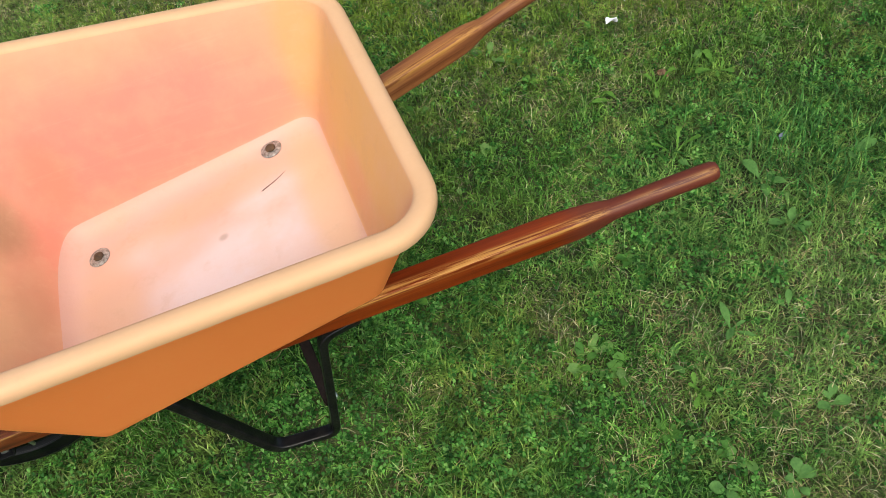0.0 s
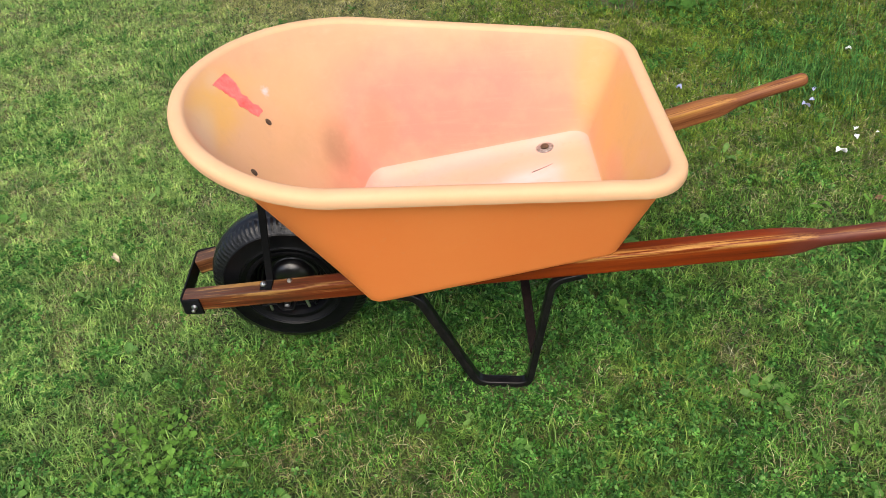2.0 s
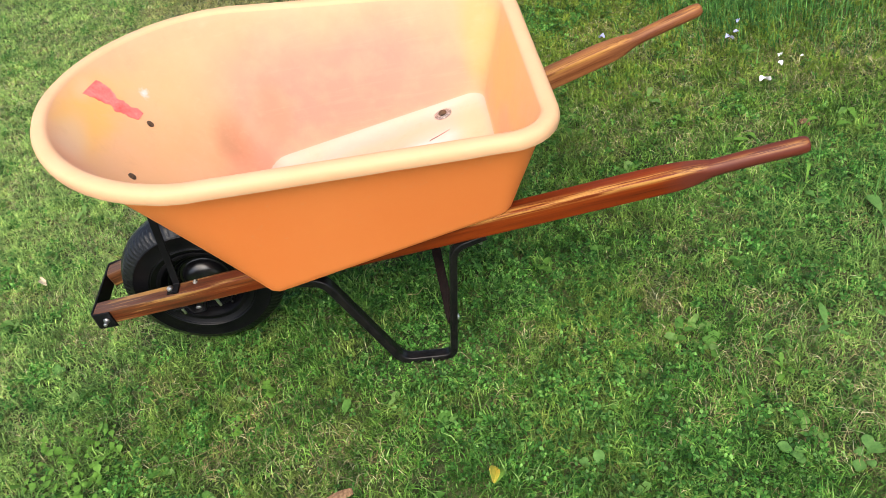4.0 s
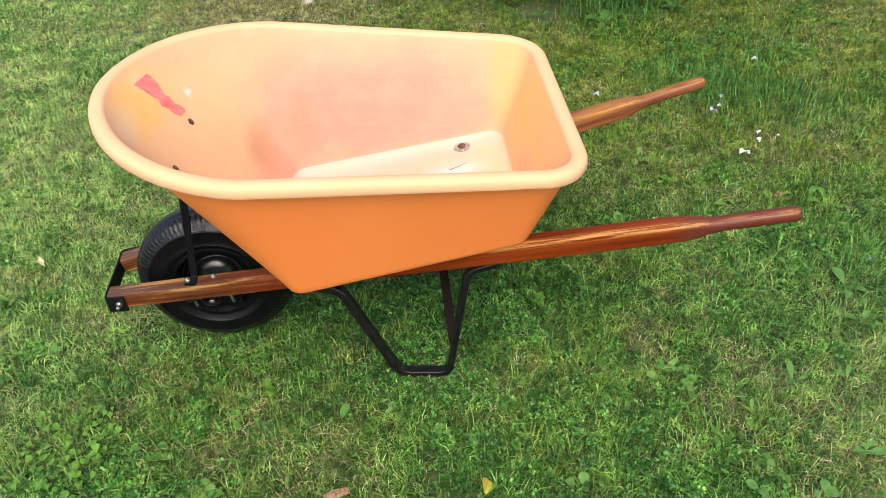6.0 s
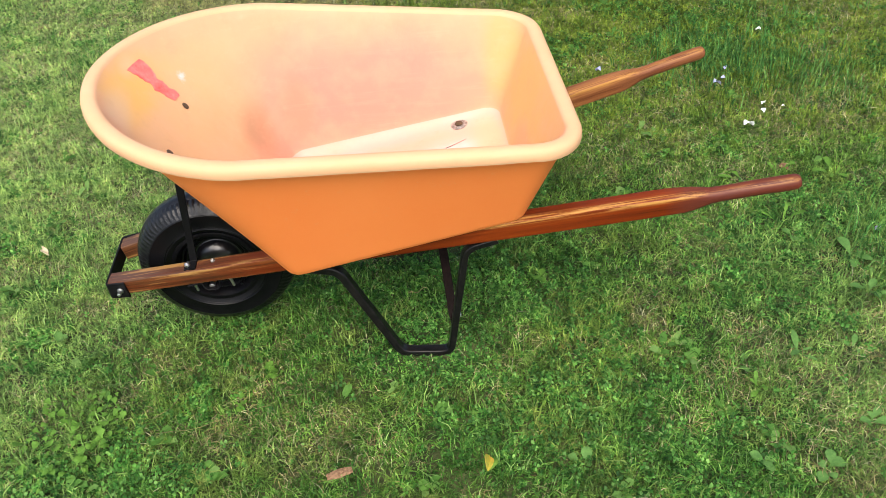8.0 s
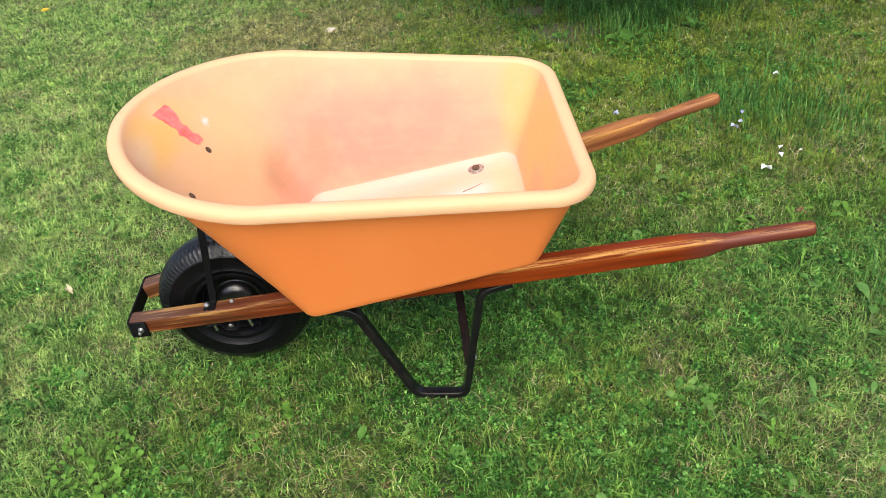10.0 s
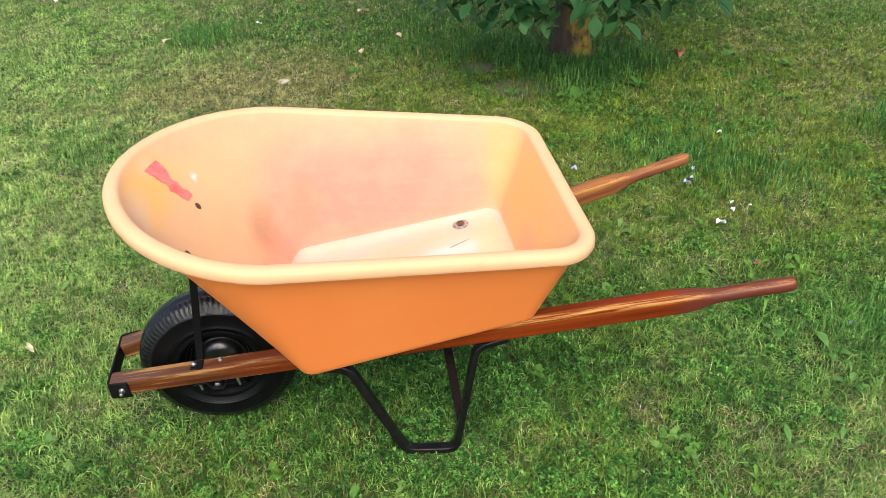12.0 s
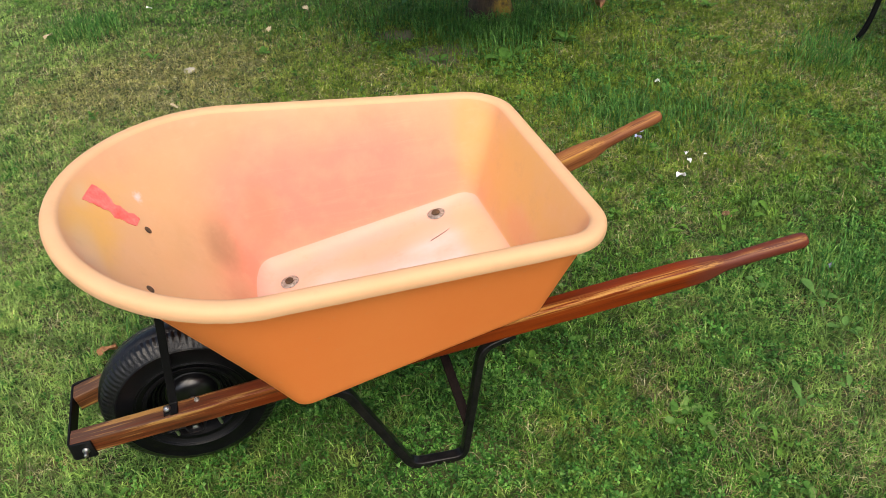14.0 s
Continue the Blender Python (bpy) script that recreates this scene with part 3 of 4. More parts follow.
# bolt heads on the front wall, where the struts hold it
for side in (1, -1):
    best = min(((inner_wall(k * 0.25 * side, h / 60)[0] - Vector((0.21, 0.10 * side, 0.574))).length, k * 0.25 * side, h / 60) for k in range(0, 110) for h in range(20, 60))
    p, nrm = inner_wall(best[1], best[2])
    part("bolt", lathe([(0.002, 0.0005), (0.0085, 0.0005), (0.0085, 0.0015), (0.006, 0.0025), (0.002, 0.0028)], 18, aim(p, nrm)), M_HOLE, tray, "rust-brown bolt head")


# rails that end in turned grips
def rail_mid(x, side):
    return Vector((x, side * (0.066 + (x + 0.035) * 0.1490), 0.2125 + (x + 0.035) * 0.1728))


def build_handle(side):
    bm = bmesh.new()
    # along x: drop of the middle, half width, half height, squareness (1 round, small square)
    st = [(-0.0345, 0, 0.0175, 0.0182, 0.16), (-0.033, 0, 0.0195, 0.0202, 0.16)]
    st += [(x, 0, 0.0195, 0.0202 + 0.0026 * min(max(x - 0.2, 0) / 0.7, 1), 0.16) for x in (0.1, 0.2, 0.3, 0.5, 0.7, 0.9, 1.05, 1.13, 1.18)]
    st += [(1.22, 0, 0.0195, 0.0228, 0.20), (1.25, -0.001, 0.0192, 0.0226, 0.28), (1.272, -0.001, 0.0187, 0.0212, 0.42), (1.29, 0.0, 0.0178, 0.0185, 0.62), (1.305, 0.0, 0.0168, 0.0160, 0.85), (1.33, 0.001, 0.0166, 0.0155, 1), (1.40, 0.003, 0.0168, 0.0162, 1), (1.455, 0.003, 0.0168, 0.0168, 1), (1.468, 0.003, 0.0158, 0.0158, 1), (1.474, 0.003, 0.0125, 0.0125, 1), (1.4765, 0.003, 0.006, 0.006, 1)]
    dir_ = (rail_mid(1, side) - rail_mid(0, side)).normalized()
    across = Vector((0, 1, 0)) - dir_ * dir_.y
    across.normalize()
    up = dir_.cross(across)
    up = up if up.z > 0 else -up
    loops = []
    for x, dz, w, hh, sq in st:
        c = rail_mid(x, side) + Vector((0, 0, dz))
        lo = []
        for j in range(28):
            t = 2 * math.pi * (j + 0.5) / 28
            a, b = math.cos(t), math.sin(t)
            lo.append(c + across * math.copysign(abs(a) ** sq, a) * w + up * math.copysign(abs(b) ** sq, b) * hh)
        loops.append(lo)
    skin(bm, loops, True, True, True)
    bmesh.ops.recalc_face_normals(bm, faces=bm.faces)
    axes = Matrix((dir_, across, dir_.cross(across))).transposed().to_4x4()
    axes.translation = rail_mid(0, side)
    bm.transform(axes.inverted())
    ob = part("handle", bm, M_WOOD if side < 0 else M_WOOD_DRY, barrow, "red-brown varnished wooden handle" if side < 0 else "tan-brown wooden handle with thinned varnish")
    ob.matrix_local = axes
    return ob


def plate(pts, depth, way):
    """A flat plate with a bevelled edge: its outline pushed along way."""
    bm = bmesh.new()
    f = bm.faces.new([bm.verts.new(p) for p in pts])
    r = bmesh.ops.extrude_face_region(bm, geom=[f])
    bmesh.ops.translate(bm, vec=Vector(way).normalized() * depth, verts=[v for v in r["geom"] if isinstance(v, bmesh.types.BMVert)])
    bmesh.ops.recalc_face_normals(bm, faces=bm.faces)
    bmesh.ops.bevel(bm, geom=bm.edges[:], offset=min(0.001, depth * 0.3), segments=1, affect="EDGES")
    return bm


for side in (1, -1):
    handle = build_handle(side)

# the nose bracket: one flat black bar round the front ends of both rails
nz = 0.2125
yo = 0.0905
path = bend([(0.008, -yo - 0.005, nz + 0.004), (-0.038, -yo + 0.001, nz), (-0.038, yo - 0.001, nz), (0.008, yo + 0.005, nz + 0.004)], 0.008, 4)
part("nose_bracket", sweep(path, (0, 0, 1), 0.044, 0.0055, 0.25), M_BLACK, barrow, "black steel nose bracket")
for side in (1, -1):
    bolt(barrow, (-0.008, side * 0.0925, 0.215), (0, side, 0), 0.008, 0.018)

# struts from the rails up to the tray's front
for side in (1, -1):
    foot = rail_mid(0.178, side) + Vector((0, -0.013 * side, 0.0235))
    top = Vector((0.212, side * 0.094, 0.546))
    s = bend([foot + Vector((0, 0.030 * side, 0.0)), foot, top, top + Vector((-0.016, 0.0, 0.024))], 0.006, 4)
    part("strut", sweep(s, (1, 0, 0), 0.016, 0.005, 0.3), M_BLACK, barrow, "black steel strut")
    f0 = rail_mid(0.170, side) + Vector((0, 0, 0.0202))
    part("foot_plate", plate([f0 + Vector((dx, dy, dx * 0.188)) for dx, dy in ((-0.013, -0.014), (0.013, -0.014), (0.013, 0.014), (-0.013, 0.014))], 0.003, (-0.18, 0, 1)), M_BLACK, barrow)
    bolt(barrow, foot + Vector((-0.012, 0.014 * side, 0.000)), (-0.18, 0, 1), 0.0075, 0.007)
    bolt(barrow, rail_mid(0.226, side) + Vector((0, -0.006 * side, 0.0195)), (-0.18, 0, 1), 0.0055, 0.004, M_DIRTY)
    # the axle's bracket under the rail, its bolts coming out below
    a = rail_mid(0.210, side)
    q = bend([a + Vector((-0.055, 0, -0.0335)), a + Vector((-0.022, 0, -0.027)), a + Vector((-0.014, 0, -0.050)), a + Vector((0.014, 0, -0.050)), a + Vector((0.022, 0, -0.022)), a + Vector((0.055, 0, -0.0155))], 0.006, 3)
    part("axle_bracket", sweep(q, (0, 1, 0), 0.026, 0.004, 0.3), M_BLACK, barrow)
    for dx in (-0.045, 0.045):
        b = rail_mid(0.210 + dx, side) + Vector((0, -0.002, -0.024))
        bolt(barrow, b, (0.18, 0, -1), 0.006, 0.030)

# legs: a bent black bar on each side, feet on the grass
for side in (1, -1):
    a, d = rail_mid(0.455, side), rail_mid(0.885, side)
    leg = bend([a + Vector((0, 0.006 * side, -0.029)), Vector((0.514, side * 0.164, 0.270)), Vector((0.634, side * 0.192, 0.0095)), Vector((0.752, side * 0.206, 0.0095)), Vector((0.803, side * 0.203, 0.322)), d + Vector((-0.012, 0.004 * side, -0.030))], 0.026, 8)
    part("leg", sweep(leg, (0, 1, 0), 0.030, 0.0215, 0.3, 10, 0.66), M_LEG, barrow, "bent black steel leg")
    bolt(barrow, rail_mid(0.475, side) + Vector((0, 0.004 * side, -0.036)), (0.18, 0, -1), 0.0075, 0.012)
    bolt(barrow, rail_mid(0.858, side) + Vector((0, 0.004 * side, -0.037)), (0.18, 0, -1), 0.0075, 0.012)
    e = rail_mid(0.75, -side) + Vector((0, 0, -0.030))
    s = Vector((0.764, side * 0.196, 0.118))
    part("leg_brace", sweep(bend([s + Vector((0.004, 0.004 * side, -0.02)), s, e + Vector((0, 0.05 * side, -0.02)), e], 0.012, 4), (1, 0, 0), 0.021, 0.006, 0.3), M_BRACE, barrow, "dark rusting flat steel brace")
    bolt(barrow, s + Vector((0.012, 0.002 * side, 0.0)), (1, 0, 0), 0.007, 0.006)


# the wheel
WX, WZ = 0.207, 0.2060
wheel_pose = Matrix.Translation((WX, 0.012, WZ)) @ Matrix.Rotation(radians(90), 4, "X") @ Matrix.Diagonal((0.97, 0.97, 1, 1))


def build_tyre():
    bm = bmesh.new()
    n = 360
    prof = [(0.103, 0.036), (0.106, 0.043), (0.118, 0.0475), (0.1205, 0.0495), (0.123, 0.0483), (0.1255, 0.0502), (0.128, 0.0488), (0.145, 0.0495), (0.158, 0.0478), (0.1605, 0.0488), (0.163, 0.0465), (0.177, 0.0405), (0.1855, 0.0335), (0.190, 0.0265), (0.1925, 0.018), (0.193, 0.0165), (0.1955, 0.009), (0.196, 0.0012)]
    prof += [(r, -h) for r, h in prof[::-1]]
    loops = []
    for k in range(n):
        t = 2 * math.pi * k / n
        lo = []
        for j, (r, h) in enumerate(prof):
            s = 1 if h > 0 else -1
            g = (k + (2 if s < 0 else 0)) % 4
            cut = 0.0
            if 11 <= min(j, len(prof) - 1 - j) <= 14 and g < 2:
                cut = 0.0019
            if min(j, len(prof) - 1 - j) == 15:
                cut = 0.0034
            lo.append(((r - cut) * math.cos(t), (r - cut) * math.sin(t), h))
        loops.append(lo)
    vs = [[bm.verts.new(p) for p in lo] for lo in loops]
    for k in range(n):
        for j in range(len(prof) - 1):
            f = bm.faces.new((vs[k][j], vs[k][j + 1], vs[(k + 1) % n][j + 1], vs[(k + 1) % n][j]))
            f.material_index = 0 if 10 <= j <= len(prof) - 12 else 1
    bmesh.ops.recalc_face_normals(bm, faces=bm.faces)
    bm.transform(wheel_pose)
    return bm


wheel = new("wheel")
wheel.parent = barrow
wheel.empty_display_size = 0.05
tagged(wheel, "black wheel with a ribbed rubber tyre")
part("tyre", build_tyre(), M_RUBBER, wheel, "ribbed black rubber tyre").data.materials.append(M_WALL)
for s in (1, -1):
    prof = [(0.012, 0.032 * s), (0.024, 0.0305 * s), (0.035, 0.027 * s), (0.044, 0.021 * s), (0.050, 0.013 * s), (0.053, 0.006 * s), (0.055, 0.005 * s), (0.060, 0.006 * s), (0.062, 0.011 * s), (0.066, 0.011 * s), (0.068, 0.008 * s), (0.072, 0.016 * s), (0.076, 0.017 * s), (0.078, 0.014 * s), (0.082, 0.024 * s), (0.086, 0.025 * s), (0.088, 0.023 * s), (0.091, 0.034 * s), (0.094, 0.040 * s), (0.098, 0.0455 * s), (0.1045, 0.047 * s), (0.108, 0.0455 * s), (0.1075, 0.042 * s), (0.100, 0.036 * s), (0.096, 0.020 * s), (0.095, 0.0)]
    bm = bmesh.new()
    skin(bm, [[(r * math.cos(2 * math.pi * k / 64), r * math.sin(2 * math.pi * k / 64), h) for k in range(64)] for r, h in prof], True, True, False)
    bmesh.ops.recalc_face_normals(bm, faces=bm.faces)
    bm.transform(wheel_pose)
    axis = wheel_pose.translation
    for f in bm.faces:
        c = f.calc_center_median() - axis
        f.material_index = 0 if math.hypot(c.x, c.z) < 0.056 else 1
    part("wheel_rim", bm, (M_GLOSS, M_WALL), wheel, "glossy black steel wheel rim")
    part("hub", lathe([(0.008, 0.028 * s), (0.011, 0.028 * s), (0.011, 0.035 * s), (0.009, 0.037 * s), (0.008, 0.037 * s)], 28, wheel_pose), M_GLOSS, wheel)
part("axle", lathe([(0.003, -0.118), (0.0075, -0.116), (0.0075, 0.116), (0.003, 0.118)], 20, wheel_pose), M_STEEL, barrow, "steel axle")
part("valve", lathe([(0.002, 0), (0.0035, 0), (0.0035, 0.022), (0.0025, 0.023)], 12, wheel_pose @ Matrix.Translation((0.05, -0.064, 0.024))), M_RUBBER, wheel)

# ---- the ground: one sheet with slight swells, out to the horizon ----
def lattice(x, y, cell, seed):
    """Smooth noise in 0..1 over the plan."""
    rng = np.random.RandomState(seed)
    g = rng.rand(64, 64)
    u, v = np.asarray(x) / cell + 31.7, np.asarray(y) / cell + 17.3
    i, j = np.floor(u).astype(int), np.floor(v).astype(int)
    a, b = u - i, v - j
    a, b = a * a * (3 - 2 * a), b * b * (3 - 2 * b)
    at = lambda p, q: g[p % 64, q % 64]
    return (at(i, j) * (1 - a) + at(i + 1, j) * a) * (1 - b) + (at(i, j + 1) * (1 - a) + at(i + 1, j + 1) * a) * b


def swell(x, y):
    return 0.010 * (lattice(x, y, 0.35, 3) - 0.5) + 0.004 * (lattice(x, y, 0.09, 4) - 0.5)


def build_ground():
    bm = bmesh.new()
    near = np.arange(-2.5, 6.01, 0.06)
    xs = np.r_[[-400, -60, -15, -5], near - 0.6, [9, 20, 70, 400]]
    ys = np.r_[[-400, -60, -12, -4.5], near, [9, 20, 70, 400]]
    vs = [[bm.verts.new((x, y, float(swell(x, y)) if -4 < x < 6 and -3 < y < 6.5 else 0.0)) for x in xs] for y in ys]
    for a, b in zip(vs, vs[1:]):
        for k in range(len(a) - 1):
            bm.faces.new((a[k], a[k + 1], b[k + 1], b[k]))
    return tagged(part("ground", bm, M_SOIL), "lawn of short grass and clover over dark soil", "lawn", kind="structure")


build_ground()


def mesh_of(name, verts, faces_flat, sizes, mat, label, category="grass"):
    """One large mesh of loose blades or leaves from arrays."""
    me = bpy.data.meshes.new(name)
    me.vertices.add(len(verts))
    me.vertices.foreach_set("co", verts.astype(np.float32).ravel())
    me.loops.add(len(faces_flat))
    me.loops.foreach_set("vertex_index", faces_flat.astype(np.int32))
    me.polygons.add(len(sizes))
    starts = np.r_[0, np.cumsum(sizes)[:-1]]
    me.polygons.foreach_set("loop_start", starts.astype(np.int32))
    me.update(calc_edges=True)
    me.polygons.foreach_set("use_smooth", [True] * len(sizes))
    me.materials.append(mat)
    return tagged(new(name, me), label, category, kind="stuff")


def blades(rng, x, y, tall, wide, lean, droop):
    """Bent blades: two quads' worth of leaf tapering to a tip, each its own island."""
    n = len(x)
    a = rng.uniform(0, 2 * np.pi, n)
    b = a + rng.normal(0, 0.35, n)
    dx, dy = np.cos(a), np.sin(a)
    sx, sy = -np.sin(b), np.cos(b)
    z0 = swell(x, y) - 0.004
    out1, out2 = tall * lean * 0.42, tall * lean * (1.0 + 0.5 * droop)
    up1, up2 = tall * np.sqrt(np.clip(1 - (lean * 0.75) ** 2, 0.05, 1)) * 0.62, tall * np.sqrt(np.clip(1 - lean**2, 0.03, 1)) * (1 - 0.45 * droop)
    w = wide / 2
    v = np.empty((n, 5, 3))
    for k, (o, u, s) in enumerate(((0, 0, -0.8), (0, 0, 0.8), (out1, up1, 1.0), (out1, up1, -1.0), (out2, up2, 0))):
        v[:, k, 0] = x + dx * o + sx * w * s
        v[:, k, 1] = y + dy * o + sy * w * s
        v[:, k, 2] = z0 + u
    base = (np.arange(n) * 5)[:, None]
    idx = (base + np.array([0, 1, 2, 3, 3, 2, 4])).ravel()
    return v.reshape(-1, 3), idx, np.tile([4, 3], n)


def clear(x, y):
    """Where the lawn may grow: not in the bare patch, the trunk or the paving."""
    ragged = 1.6 * (lattice(x, y, 0.06, 9) - 0.5)
    bare = (((x - 1.38) / 0.18) ** 2 + ((y - 1.96) / 0.11) ** 2 + ragged < 1) | (((x - 1.25) / 0.09) ** 2 + ((y - 2.26) / 0.08) ** 2 + ragged < 1)
    trunk = (x - 1.73) ** 2 + (y - 2.27) ** 2 < 0.10**2
    return ~trunk & (x > -2.0) & (~bare | (np.random.RandomState(2).rand(len(x)) < 0.2))


def ease(v, lo, hi):
    """0 below lo, 1 above hi, smooth between."""
    f = np.clip((v - lo) / (hi - lo), 0, 1)
    return f * f * (3 - 2 * f)


def cover(x, y):
    """How thick the sward is modelled, 0 to 1: full round the barrow, thinning out raggedly on all sides."""
    u, v = x + 0.5 * (lattice(x, y, 0.4, 51) - 0.5), y + 0.5 * (lattice(x, y, 0.4, 52) - 0.5)
    ahead = np.clip(v, 0, 4)
    across = ease(u, -1.7 - 0.25 * ahead, -0.7 - 0.25 * ahead) * ease(-u, -3.3 - 0.45 * ahead, -2.2 - 0.45 * ahead)
    along = ease(v, -1.5, -0.7) * (1 - 0.62 * ease(v, 0.9, 3.2)) * (1 - ease(v, 3.6, 6.2))
    return np.maximum(across * along, 0.03)


def strewn(rng, thick, x0=-2.2, x1=5.2, y0=-2.2, y1=6.2):
    """Random places on the lawn, thick of them on a square metre where the sward is full."""
    n = int((x1 - x0) * (y1 - y0) * thick)
    x, y = rng.uniform(x0, x1, n), rng.uniform(y0, y1, n)
    k = rng.rand(n) < cover(x, y)
    x, y = x[k], y[k]
    k = clear(x, y)
    return x[k], y[k]


def dryness(x, y):
    """0 lush to 1 parched: drifts over the lawn, the parched spots that show, and lush ones that deepen the barrow's
    shade.
    """
    d = 0.42 * lattice(x, y, 0.30, 11) + 0.46 * lattice(x, y, 0.11, 12) + 0.34 * lattice(x, y, 0.05, 13) - 0.11 + 0.13 * np.clip((y - 0.35) / 0.5, 0, 1)
    # the lush spots at x 0.42 and 0.95 darken the barrow's shade with clover
    for cx, cy, r, s in ((0.15, 2.15, 0.55, 0.6), (1.68, -0.42, 0.22, 0.3), (1.42, 0.6, 0.25, 0.22), (0.5, -0.40, 0.12, 0.2), (0.85, -0.33, 0.10, 0.2), (2.9, 2.3, 0.7, 0.05), (1.6, 0.25, 0.15, 0.25), (-0.1, 1.3, 0.4, 0.15), (0.95, 0.1, 0.28, -0.3), (1.75, 2.25, 0.5, -0.35), (1.9, 1.12, 0.25, -0.3), (0.75, 2.2, 0.3, -0.2), (0.42, 0.0, 0.22, -0.3), (0.05, -0.2, 0.25, 0.16), (1.60, -0.45, 0.16, 0.2), (0.7, -0.5, 0.15, -0.15)):
        d = d + s * np.exp(-((x - cx) ** 2 + (y - cy) ** 2) / r**2)
    return d


def trodden(x, y):
    """The grass is pressed short round the wheel and the feet."""
    f = np.ones(len(x))
    for ax, bx, yy in ((0.61, 0.78, -0.20), (0.61, 0.78, 0.20)):
        away = np.hypot(np.clip(np.maximum(ax - x, x - bx), 0, None), y - yy)
        f = np.minimum(f, np.clip(0.3 + (away - 0.02) * 8, 0.3, 1))
    return f


rng = np.random.RandomState(21)
# short lawn grass
x, y = strewn(rng, 50000)
d = dryness(x, y)
k = rng.rand(len(x)) < np.clip(0.5 + 1.4 * (d - 0.15), 0.5, 1) * (0.25 + 1.5 * lattice(x, y, 0.024, 43))
x, y, d = x[k], y[k], d[k]
far = np.clip((y - 0.5) / 3, 0, 1)
n = len(x)
tall = rng.gamma(5, 0.0056, n).clip(0.010, 0.060) * (1.1 - 0.35 * d) * (1 - 0.25 * far) * (0.5 + 0.95 * lattice(x, y, 0.045, 41)) * trodden(x, y)
mesh_of("grass", *blades(rng, x, y, tall, rng.uniform(0.0014, 0.0034, n) * (1 + 1.0 * far), rng.uniform(0.30, 0.98, n), rng.uniform(0, 1, n)), M_GRASS, "short mown green grass of a lawn")
# dry, bleached stalks lying among it
x, y = strewn(rng, 13000)
d = dryness(x, y)
k = rng.rand(len(x)) < np.clip((d - 0.45) * 3.2, 0.07, 0.9)
x, y = x[k], y[k]
n = len(x)
far = np.clip((y - 0.5) / 3, 0, 1)
mesh_of("dry_grass", *blades(rng, x, y, rng.uniform(0.014, 0.052, n), rng.uniform(0.0009, 0.0020, n) * (1 + 0.9 * far), rng.uniform(0.8, 1.0, n), rng.uniform(0.2, 1, n)), M_STRAW, "bleached dry grass stalks among the green")
# tall uncut tufts; those at (0.90, 2.60) and (1.10, 2.95) add the tree's shade
xs, ys, hs = [], [], []
for cx, cy, r, count, h in ((1.86, 1.12, 0.24, 1300, 0.09), (2.15, 0.95, 0.22, 550, 0.09), (1.62, 2.06, 0.30, 1100, 0.15), (1.95, 2.15, 0.22, 700, 0.13), (1.74, 2.13, 0.16, 600, 0.13), (1.45, 2.40, 0.25, 600, 0.12), (0.90, 2.60, 0.34, 800, 0.07), (1.10, 2.95, 0.30, 600, 0.08), (1.30, 2.45, 0.3, 500, 0.12), (-0.16, 2.98, 0.20, 800, 0.095), (-0.47, 1.62, 0.20, 400, 0.07), (2.87, 1.22, 0.22, 600, 0.12), (2.0, 0.05, 0.2, 350, 0.08), (1.95, -0.05, 0.14, 250, 0.10), (0.05, 0.44, 0.12, 250, 0.08), (2.2, 1.5, 0.25, 300, 0.08)):
    xs.append(rng.normal(cx, r * 0.55, count)), ys.append(rng.normal(cy, r * 0.55, count)), hs.append(rng.uniform(0.45, 1.1, count) * h)
x, y, h = np.concatenate(xs), np.concatenate(ys), np.concatenate(hs)
k = clear(x, y)
x, y, h = x[k], y[k], h[k]
n = len(x)
mesh_of("tall_grass", *blades(rng, x, y, h, rng.uniform(0.0022, 0.0042, n), rng.uniform(0.05, 0.8, n), rng.uniform(0, 0.9, n)), M_TALL, "uncut tufts of tall bluish-green grass")


def leaflets(rng, x, y, size, sides, high):
    """Three-leaved clover: each leaflet a small cupped leaf, the three of one stalk facing up."""
    n = len(x)
    turn = rng.uniform(0, 2 * np.pi, n)
    tx, ty = rng.normal(0, 0.45, n), rng.normal(0, 0.45, n)
    z0 = swell(x, y) + high
    shape = np.array([(0.05, 0, 0), (0.45, -0.36, 0.10), (0.85, -0.40, 0.12), (1.0, 0, 0.02), (0.85, 0.40, 0.12), (0.45, 0.36, 0.10)]) if sides == 6 else np.array([(0.05, 0, 0), (0.65, -0.45, 0.12), (1.0, 0, 0.02), (0.65, 0.45, 0.12)])
    v = np.empty((n, 3, sides, 3))
    for leaf in range(3):
        a = turn + leaf * 2.094 + rng.normal(0, 0.15, n)
        c, s = np.cos(a), np.sin(a)
        for q, (u, w, h) in enumerate(shape):
            px, py = (u * c - w * s) * size, (u * s + w * c) * size
            v[:, leaf, q, 0], v[:, leaf, q, 1] = x + px, y + py
            v[:, leaf, q, 2] = z0 + h * size + px * tx + py * ty
    m = n * 3
    return v.reshape(-1, 3), np.arange(m * sides), np.full(m, sides)


x, y = strewn(rng, 13000, y1=2.2)
d = dryness(x, y) + 0.5 * (lattice(x, y, 0.22, 31) - 0.5)
k = rng.rand(len(x)) < np.clip((0.62 - d) * 3.0, 0.07, 0.95) * (1 - 0.7 * ease(y, 0.9, 1.9))
x, y = x[k], y[k]
n = len(x)
mesh_of("clover", *leaflets(rng, x, y, rng.uniform(0.0045, 0.0098, n), 6, rng.uniform(0.003, 0.020, n) * (0.5 + 1.0 * lattice(x, y, 0.05, 42)) * trodden(x, y)), M_CLOVER, "low patches of green clover leaves", "clover")
x, y = strewn(rng, 5200, y0=1.2)
d = dryness(x, y) + 0.5 * (lattice(x, y, 0.22, 31) - 0.5)
